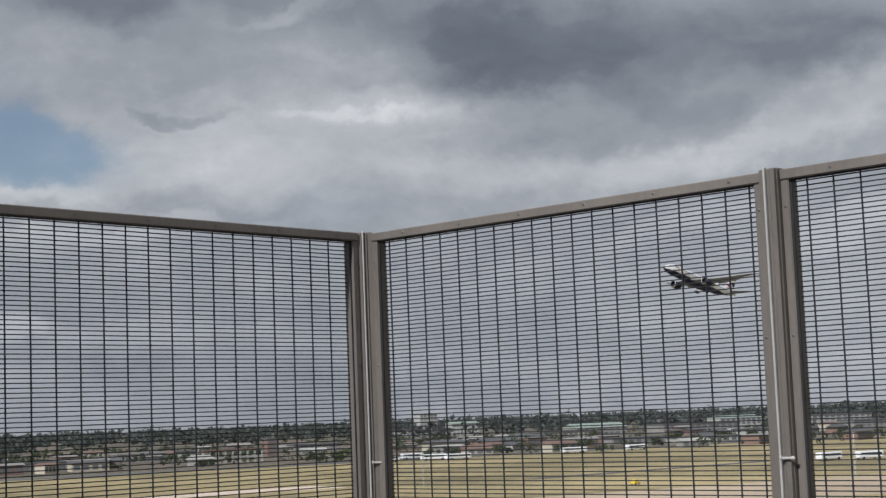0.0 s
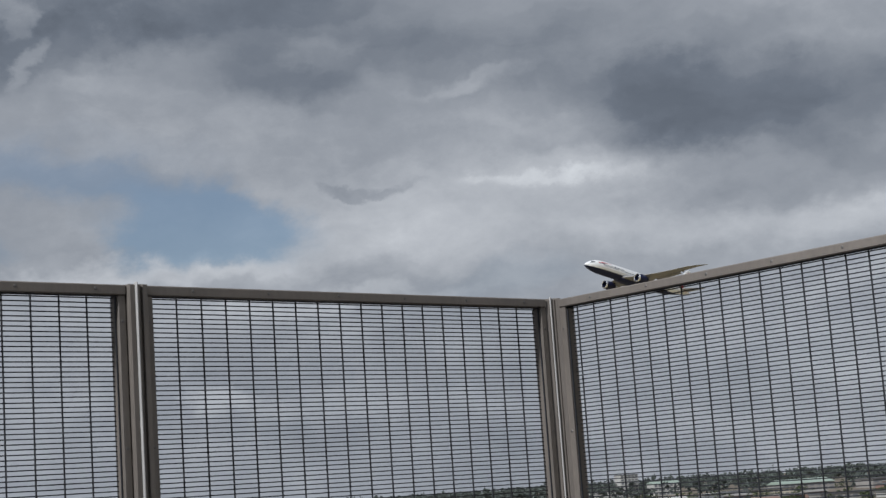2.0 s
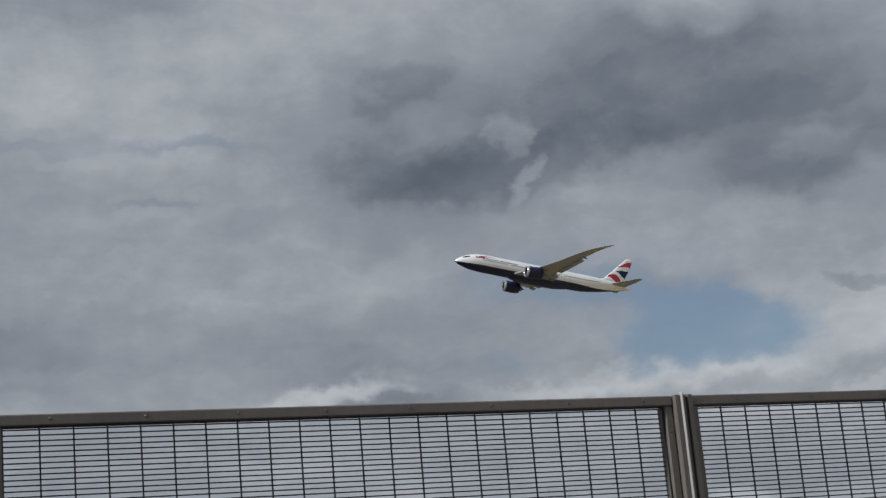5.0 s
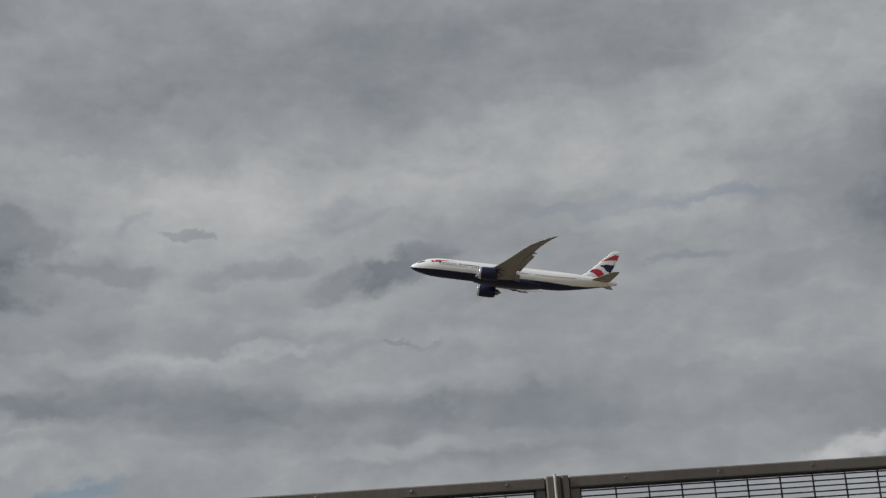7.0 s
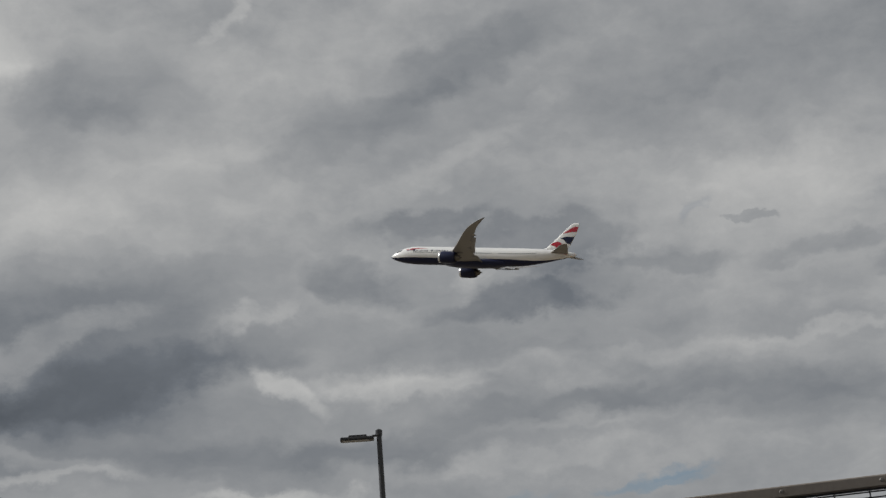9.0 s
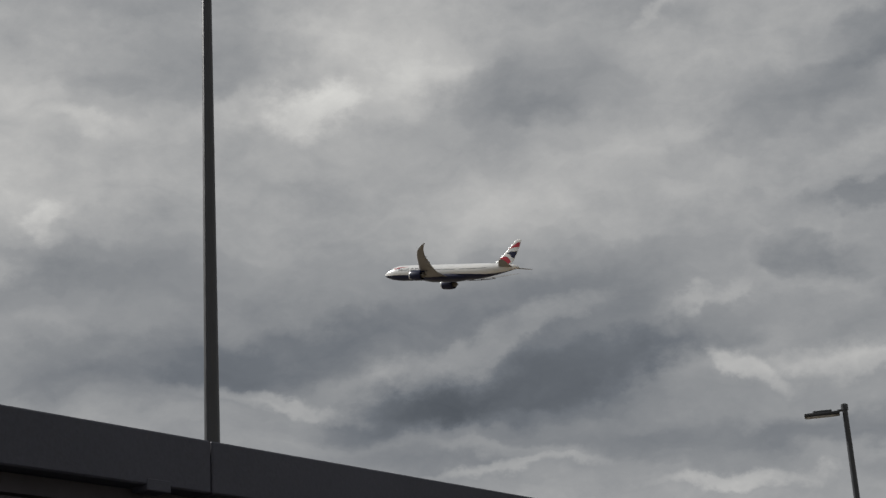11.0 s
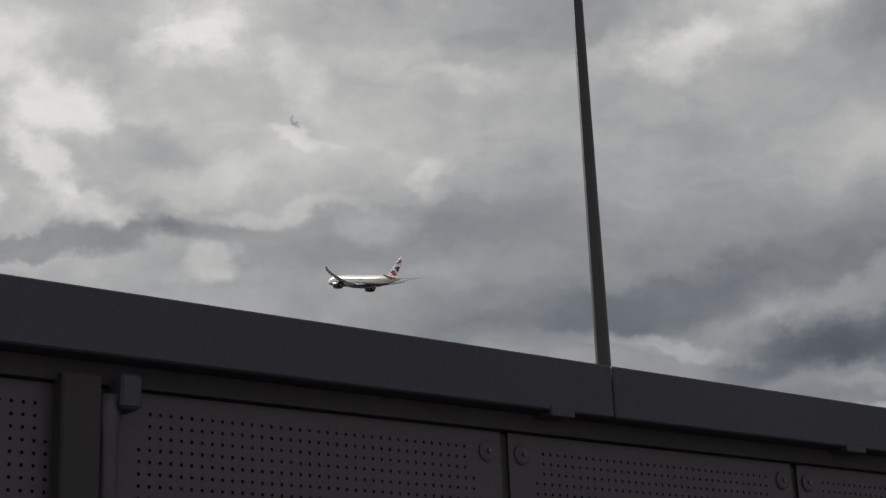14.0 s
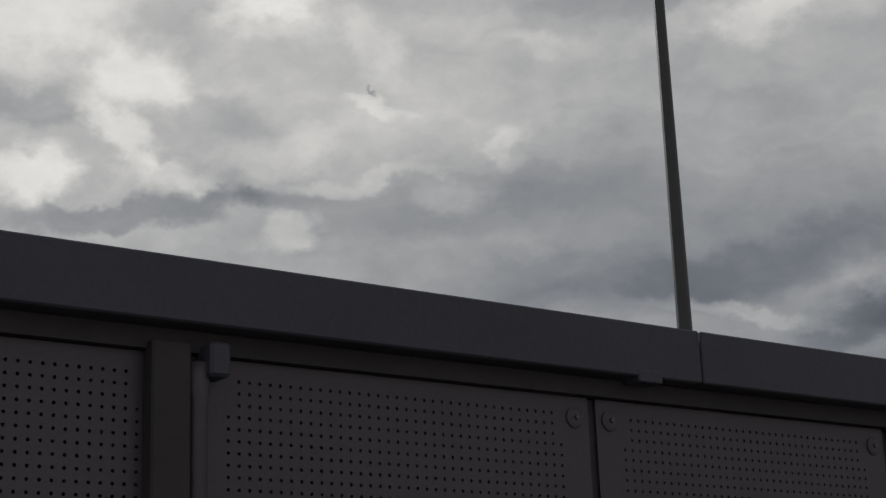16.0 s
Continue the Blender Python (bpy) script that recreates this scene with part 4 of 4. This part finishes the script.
# ---- the airliner ----
airliner = thing("airliner", pose(0, 0, 0), "white twin-engine airliner with navy belly, climbing with gear up", "airplane")
# x forward, y to its left, z up; the middle of the fuselage at the origin
STATIONS = [  # x, half width, half height, middle height
    (31.4, 0.05, 0.05, -0.75), (31.1, 0.55, 0.50, -0.72), (30.5, 1.00, 0.92, -0.66), (29.5, 1.52, 1.42, -0.52), (28.2, 1.98, 1.92, -0.36),
    (26.5, 2.40, 2.42, -0.19), (24.5, 2.70, 2.76, -0.06), (22.0, 2.86, 2.94, 0.0), (12.0, 2.885, 2.97, 0.0), (0.0, 2.885, 2.97, 0.0),
    (-10.0, 2.885, 2.97, 0.0), (-14.0, 2.82, 2.86, 0.10), (-18.0, 2.58, 2.52, 0.38), (-22.0, 2.14, 2.06, 0.72), (-26.0, 1.52, 1.48, 1.06), (-29.0, 0.92, 0.95, 1.22), (-31.0, 0.40, 0.48, 1.25), (-31.4, 0.12, 0.18, 1.25)]
ARC = 36


def split_angle(x):
    """The paint line on the flank, as an angle below the middle, degrees."""
    if x > 24:
        return -25 - (x - 24) * 0.5
    if x > -12:
        return -25
    return -25 - (-12 - x) * 3.3


def hull(bm, upper):
    rows = []
    for x, w, h, zc in STATIONS:
        s = max(split_angle(x), -89)
        n = 22 if upper else 12
        a0, a1 = (s, 180 - s) if upper else (180 - s, 360 + s)
        rows.append([bm.verts.new((x, w * math.cos(radians(a)), zc + h * math.sin(radians(a)))) for a in (a0 + (a1 - a0) * i / n for i in range(n + 1))])
    for a, b in zip(rows, rows[1:]):
        for i in range(len(a) - 1):
            bm.faces.new((a[i], b[i], b[i + 1], a[i + 1]))


bm = bmesh.new()
hull(bm, True)
body = part("fuselage", bm, PLANE_WHITE, airliner, smooth=True)
bm = bmesh.new()
hull(bm, False)
part("belly", bm, PLANE_NAVY, airliner, "glossy navy blue belly", smooth=True)


def skin(x, deg, out=0.012):
    """A point on the hull's skin."""
    for (xa, wa, ha, za), (xb, wb, hb, zb) in zip(STATIONS, STATIONS[1:]):
        if xb <= x <= xa:
            k = (xa - x) / (xa - xb)
            w, h, z = wa + (wb - wa) * k, ha + (hb - ha) * k, za + (zb - za) * k
            return Vector((x, (w + out) * math.cos(radians(deg)), z + (h + out) * math.sin(radians(deg))))


def decal(name, cols, mat, label=""):
    """A thin patch on the skin: rows of (x, low angle, high angle), one on each flank."""
    for side in (1, -1):
        bm = bmesh.new()
        prev = None
        for x, lo, hi in cols:
            cur = []
            for k in range(4):
                p = skin(x, lo + (hi - lo) * k / 3)
                cur.append(bm.verts.new((p.x, p.y * side, p.z)))
            if prev:
                for k in range(3):
                    q = (prev[k], cur[k], cur[k + 1], prev[k + 1])
                    bm.faces.new(q if side < 0 else q[::-1])
            prev = cur
        part(name, bm, mat, body, label)


decal("cockpit_window", [(29.35, 34, 46), (28.9, 30, 50), (28.2, 28, 52), (27.5, 30, 46), (27.1, 36, 42)], GLASS, "dark cockpit glazing")
decal("ribbon", [(25.6, 36, 37), (25.0, 26, 38), (23.8, 28, 40), (22.0, 33, 41), (20.0, 37, 41), (18.2, 39, 40)], PLANE_RED, "red ribbon mark")
decal("ribbon", [(25.4, 22, 24), (24.6, 20, 26), (23.5, 23, 28), (22.2, 29, 32)], PLANE_NAVY, "navy ribbon mark")
# lettering on the flank, as plain bars
x = 23.0
for w in (1.0, 0.6, 0.35, 0.5, 0.35, 0.6, 0.6, 0.0, 1.0, 0.35, 0.6, 0.9, 0.6, 0.8, 0.5):
    if w:
        decal("lettering_bar", [(x, 17, 27 if w > 0.4 else 24), (x - w * 0.75, 17, 27 if w > 0.9 else 24)], PLANE_NAVY)
    x -= max(w, 0.45) + 0.2
# cabin windows and doors
bm = bmesh.new()
for side in (1, -1):
    x = 22.6
    while x > -20.5:
        if not any(abs(x - d) < 0.9 for d in (24.0, 13.6, -5.4, -19.3)):
            ps = [skin(x + u, a, 0.014) for u, a in ((0.14, 5.5), (0.14, 13.5), (-0.14, 13.5), (-0.14, 5.5))]
            bm.faces.new([bm.verts.new((p.x, p.y * side, p.z)) for p in ps])
        x -= 0.62
bmesh.ops.recalc_face_normals(bm, faces=bm.faces)
part("cabin_windows", bm, GLASS, body, "rows of small dark cabin windows")["kind"] = "stuff"
for d in (24.0, 13.6, -5.4, -19.3):
    for u in (-0.55, 0.50):
        decal("door_line", [(d + u + 0.05, -14, 26), (d + u, -14, 26)], WING_GREY)

# wing-to-body fairing
bm = bmesh.new()
rings(bm, [[(x, w * math.cos(a), z + h * math.sin(a)) for a in (math.tau * i / 20 for i in range(20))] for x, w, h, z in
           ((13.5, 0.3, 0.2, -2.4), (11.5, 2.4, 0.9, -2.3), (8, 3.25, 1.45, -2.2), (2, 3.35, 1.55, -2.2), (-4, 3.2, 1.45, -2.15), (-8, 2.4, 0.9, -2.1), (-10.5, 0.3, 0.2, -2.1))])
part("belly_fairing", bm, PLANE_NAVY, airliner, "navy wing root fairing", smooth=True)


def foil(x_lead, chord, y, z, thick, twist=0.0, n=9):
    """A closed wing section, nose first."""
    pts = []
    for i in range(n):
        k = (1 - math.cos(math.pi * i / (n - 1))) / 2
        pts.append((k, thick * (1.48 * math.sqrt(k) - 0.63 * k - 1.76 * k * k + 1.42 * k ** 3 - 0.51 * k ** 4)))
    loop = pts + [(k, -t * 0.75) for k, t in pts[-2:0:-1]]
    return [(x_lead - k * chord, y, z + t * chord - twist * k * chord) for k, t in loop]


def wing_z(y):
    s = max(0.0, (y - 2.6) / 27.0)
    return -1.85 + 2.6 * s + 3.9 * s * s


WING = [(0.0, 13.2, 13.8), (2.6, 11.6, 12.2), (6.0, 9.2, 9.6), (9.8, 6.7, 7.3), (14.0, 4.0, 5.9), (18.0, 1.4, 4.8), (22.0, -1.2, 3.8), (25.0, -3.6, 3.0), (27.0, -5.9, 2.2), (28.5, -8.0, 1.4), (29.5, -9.7, 0.75), (30.0, -10.6, 0.2)]


def wing(side):
    bm = bmesh.new()
    rings(bm, [foil(xl, c, y * side, wing_z(y), 0.12 if y < 10 else 0.10, 0.03) for y, xl, c in WING])
    bmesh.ops.recalc_face_normals(bm, faces=bm.faces)
    w = part("wing", bm, WING_GREY, airliner, "light grey swept wing with raked tip", smooth=True)
    for y, xl, ln in ((6.2, 1.8, 3.2), (13.0, 0.4, 2.8), (17.5, -1.9, 2.3), (21.5, -3.9, 1.7)):
        bm = bmesh.new()
        rings(bm, [[(xl - k * ln, y * side + r * math.cos(a) * 0.6, wing_z(y) - 0.32 - 0.12 * k + r * math.sin(a)) for a in (math.tau * i / 10 for i in range(10))] for k, r in ((0, 0.04), (0.15, 0.24), (0.45, 0.34), (0.8, 0.2), (1, 0.03))])
        part("flap_fairing", bm, WING_GREY, w, smooth=True)
    # slightly lowered flaps
    for ya, yb in ((3.4, 8.6), (10.6, 20.5)):
        bm = bmesh.new()
        secs = []
        for y in (ya, (ya + yb) / 2, yb):
            k = np.interp(y, [q[0] for q in WING], [q[1] - q[2] for q in WING])
            ch = 1.9 if y < 10 else 1.35
            secs.append(foil(k + 0.65, ch, y * side, wing_z(y) - 0.42, 0.10, 0.20, 6))
        rings(bm, secs)
        bmesh.ops.recalc_face_normals(bm, faces=bm.faces)
        part("flap", bm, WING_GREY, w, smooth=True)
    bm = bmesh.new()
    box(bm, -0.25, 0.25, -0.06, 0.06, -0.05, 0.05, 0.02)
    part("tip_light", bm, LAMP_GLASS, w, m=pose(-5.6, 27.7 * side, wing_z(27.7)))
    return w


def engine(side):
    ex, ey, ez = 4.6, 9.75 * side, -2.85
    bm = bmesh.new()
    prof = [(5.9, 1.50), (5.75, 1.72), (5.2, 1.84), (3.8, 1.92), (2.2, 1.92), (1.0, 1.78), (0.4, 1.62)]
    n = 28
    rings(bm, [[(ex + x, ey + r * math.cos(a), ez + r * math.sin(a)) for a in (math.tau * i / n for i in range(n))] for x, r in prof + [(0.45, 1.5), (1.8, 1.48), (4.6, 1.42), (5.6, 1.44)]], cap=False)
    bmesh.ops.recalc_face_normals(bm, faces=bm.faces)
    e = part("engine", bm, PLANE_NAVY, airliner, "navy turbofan nacelle with bare metal lip", smooth=True)
    bm = bmesh.new()
    rings(bm, [[(ex + x, ey + r * math.cos(a), ez + r * math.sin(a)) for a in (math.tau * i / n for i in range(n))] for x, r in ((5.3, 1.87), (5.78, 1.76), (6.0, 1.60), (5.95, 1.48), (5.5, 1.42))], cap=False)
    bmesh.ops.recalc_face_normals(bm, faces=bm.faces)
    part("intake_lip", bm, BARE_METAL, e, "polished metal intake lip", smooth=True)
    bm = bmesh.new()
    for i in range(18):
        a = math.tau * i / 18
        b = a + 0.28
        bm.faces.new([bm.verts.new(p) for p in ((ex + 4.5, ey + 0.4 * math.cos(a), ez + 0.4 * math.sin(a)), (ex + 4.5, ey + 1.42 * math.cos(a), ez + 1.42 * math.sin(a)), (ex + 4.3, ey + 1.42 * math.cos(b), ez + 1.42 * math.sin(b)), (ex + 4.3, ey + 0.4 * math.cos(b), ez + 0.4 * math.sin(b)))])
    bmesh.ops.solidify(bm, geom=bm.faces[:], thickness=0.03)
    part("fan", bm, FAN_DARK, e, "dark fan blades")
    bm = bmesh.new()
    rings(bm, [[(ex + x, ey + r * math.cos(a), ez + r * math.sin(a)) for a in (math.tau * i / 16 for i in range(16))] for x, r in ((5.1, 0.03), (4.9, 0.22), (4.4, 0.42), (3.9, 1.44))])
    part("spinner", bm, FAN_DARK, e, smooth=True)
    bm = bmesh.new()
    rings(bm, [[(ex + x, ey + r * math.cos(a), ez + r * math.sin(a)) for a in (math.tau * i / 16 for i in range(16))] for x, r in ((1.4, 1.2), (0.2, 1.05), (-0.7, 0.75), (-0.75, 0.45), (-1.6, 0.06))])
    part("exhaust_cone", bm, BOLT, e, "dull metal exhaust cone", smooth=True)
    bm = bmesh.new()
    rings(bm, [[(ex + xf, ey - 0.25, z), (ex + xf, ey + 0.25, z), (ex + xb, ey + 0.16, z), (ex + xb, ey - 0.16, z)] for z, xf, xb in ((ez + 1.5, 3.6, -1.6), (ez + 2.0, 2.6, -2.6), (wing_z(9.75) + 0.1, 1.0, -3.4))])
    bmesh.ops.recalc_face_normals(bm, faces=bm.faces)
    part("pylon", bm, PLANE_NAVY, e)
    return e


def stabiliser(side):
    bm = bmesh.new()
    rings(bm, [foil(xl, c, y * side, z, 0.09) for y, xl, c, z in ((0.3, -22.3, 6.6, 1.25), (1.6, -23.2, 5.9, 1.35), (6.0, -26.4, 3.8, 1.80), (9.4, -28.9, 2.1, 2.15), (9.9, -29.9, 0.9, 2.2))])
    bmesh.ops.recalc_face_normals(bm, faces=bm.faces)
    return part("stabiliser", bm, WING_GREY, airliner, "light grey tailplane half", smooth=True)


for side in (1, -1):
    wing(side)
    engine(side)
    stabiliser(side)

# fin: height, leading edge, chord
FIN = [(2.0, -18.2, 9.0), (3.4, -21.4, 7.2), (6.0, -24.0, 5.8), (9.0, -26.8, 4.1), (11.0, -28.7, 2.7), (11.55, -29.6, 1.6)]


def fin_at(z):
    zs = [q[0] for q in FIN]
    return np.interp(z, zs, [q[1] for q in FIN]), np.interp(z, zs, [q[2] for q in FIN])


bm = bmesh.new()
secs = []
for z, xl, c in FIN:
    secs.append([(px, (pz - z), z) for px, _, pz in foil(xl, c, 0, z, 0.075)])
rings(bm, secs)
bmesh.ops.recalc_face_normals(bm, faces=bm.faces)
fin = part("fin", bm, PLANE_WHITE, airliner, "white tail fin with red and navy flag bands", smooth=True)


def fin_band(name, mat, label, rows):
    """A painted band on both sides of the fin: rows of (share of chord, low z, high z)."""
    for side in (1, -1):
        bm = bmesh.new()
        prev = None
        for k, lo, hi in rows:
            cur = []
            for j in range(4):
                z = lo + (hi - lo) * j / 3
                xl, c = fin_at(z)
                th = 0.075 * (1.48 * math.sqrt(k) - 0.63 * k - 1.76 * k * k + 1.42 * k ** 3 - 0.51 * k ** 4) * c
                cur.append(bm.verts.new((xl - k * c, side * (th + 0.03), z)))
            if prev:
                for j in range(3):
                    q = (prev[j], cur[j], cur[j + 1], prev[j + 1])
                    bm.faces.new(q if side < 0 else q[::-1])
            prev = cur
        part(name, bm, mat, fin, label)


fin_band("flag_band", PLANE_RED, "red wavy band", [(0.06, 7.9, 8.0), (0.3, 8.3, 9.5), (0.6, 8.6, 10.4), (0.98, 8.7, 10.3)])
fin_band("flag_band", PLANE_NAVY, "navy wavy band", [(0.22, 6.4, 6.5), (0.5, 6.0, 7.1), (0.75, 5.0, 7.0), (0.98, 4.5, 7.2)])
fin_band("flag_band", PLANE_RED, "red wavy band", [(0.05, 4.2, 5.0), (0.25, 4.0, 5.4), (0.5, 3.3, 5.0), (0.75, 2.6, 4.0), (0.9, 2.5, 3.2)])
decal("tail_band", [(-26.6, -30, 60), (-28.5, -50, 70), (-31.0, -70, 80)], PLANE_RED, "red band on the tail cone")


def main_gear(side):
    """A leg with a four-wheel bogie, hinged at its top, that folds inward."""
    hinge = new("main_gear")
    hinge.parent = airliner
    bm = bmesh.new()
    tube(bm, [(-3.0, 0.16), (-1.2, 0.16), (-1.2, 0.22), (0, 0.22)], 10)
    part("leg", bm, BARE_METAL, hinge)
    part("bogie_beam", box_mesh(-0.9, 0.9, -0.14, 0.14, -3.15, -2.9, bevel=0.04), BOLT, hinge)
    for dx in (-0.75, 0.75):
        for dy in (-0.55, 0.55):
            bm = bmesh.new()
            tube(bm, [(-0.22, 0.45), (-0.16, 0.66), (0.16, 0.66), (0.22, 0.45)], 16)
            part("wheel", bm, TYRE, hinge, m=pose(dx, dy, -3.05, 90))
    return hinge


gear = {side: main_gear(side) for side in (1, -1)}

# seconds, place, heading to the left of +y, climb, bank
FLIGHT = (
    (0, 506.7, 665.4, 65.3, 107.32, 13.12, 0.01),
    (1, 415.8, 634.1, 72.9, 107.38, 12.50, -0.17),
    (1.5, 371.5, 618.9, 76.9, 107.40, 12.24, -0.23),
    (2, 326.4, 603.7, 84.6, 107.42, 11.98, -0.28),
    (2.5, 285.2, 587.6, 87.3, 107.43, 11.76, -0.32),
    (3, 239.4, 573.2, 93.5, 107.44, 11.57, -0.34),
    (4, 152.7, 543.5, 103.6, 107.44, 11.26, -0.34),
    (5, 66.3, 514.5, 113.5, 107.42, 11.06, -0.28),
    (5.5, 23.1, 500.2, 118.4, 107.40, 11.00, -0.23),
    (6, -19.8, 486.2, 123.2, 107.38, 10.97, -0.16),
    (6.5, -62.7, 472.3, 128.1, 107.35, 10.96, -0.08),
    (7, -106.1, 458.4, 133.3, 107.32, 10.98, 0.01),
    (8, -193.3, 430.8, 144.2, 107.24, 11.10, 0.24),
    (8.5, -237.4, 417.0, 149.6, 107.19, 11.20, 0.38),
    (9, -281.4, 403.2, 155.2, 107.14, 11.32, 0.53),
    (10, -369.9, 375.5, 166.8, 107.02, 11.65, 0.88),
    (10.2, -387.4, 370.1, 169.5, 107.00, 11.73, 0.96),
    (11, -458.2, 347.5, 181.3, 106.88, 12.08, 1.29),
    (12, -547.2, 319.0, 196.7, 106.72, 12.62, 1.75),
    (12.3, -574.1, 310.4, 201.4, 106.67, 12.81, 1.90),
    (12.5, -592.2, 304.7, 203.8, 106.64, 12.93, 2.01),
    (13, -637.3, 291.2, 209.9, 106.54, 13.27, 2.28),
    (14, -729.2, 261.9, 221.8, 106.34, 14.02, 2.86),
    (14.5, -775.4, 246.9, 227.4, 106.24, 14.44, 3.17),
    (15, -821.3, 231.9, 233.9, 106.12, 14.88, 3.50),
    (16, -913.7, 201.3, 246.0, 105.89, 15.84, 4.19),
)


def motions():
    walk(airliner, [(t, pose(x, y, z, 0, 0, turn + 90) @ pose(0, 0, 0, 0, -climb, 0) @ pose(0, 0, 0, -bank, 0, 0)) for t, x, y, z, turn, climb, bank in FLIGHT])
    for side in (1, -1):
        rows = [(t, pose(-1.5, 3.0 * side, -1.7, -side * fold)) for t, fold in ((0.0, 0), (1.4, 0), (2.6, 30), (3.6, 60), (4.8, 89), (16.0, 89))]
        walk(gear[side], rows)


motions()
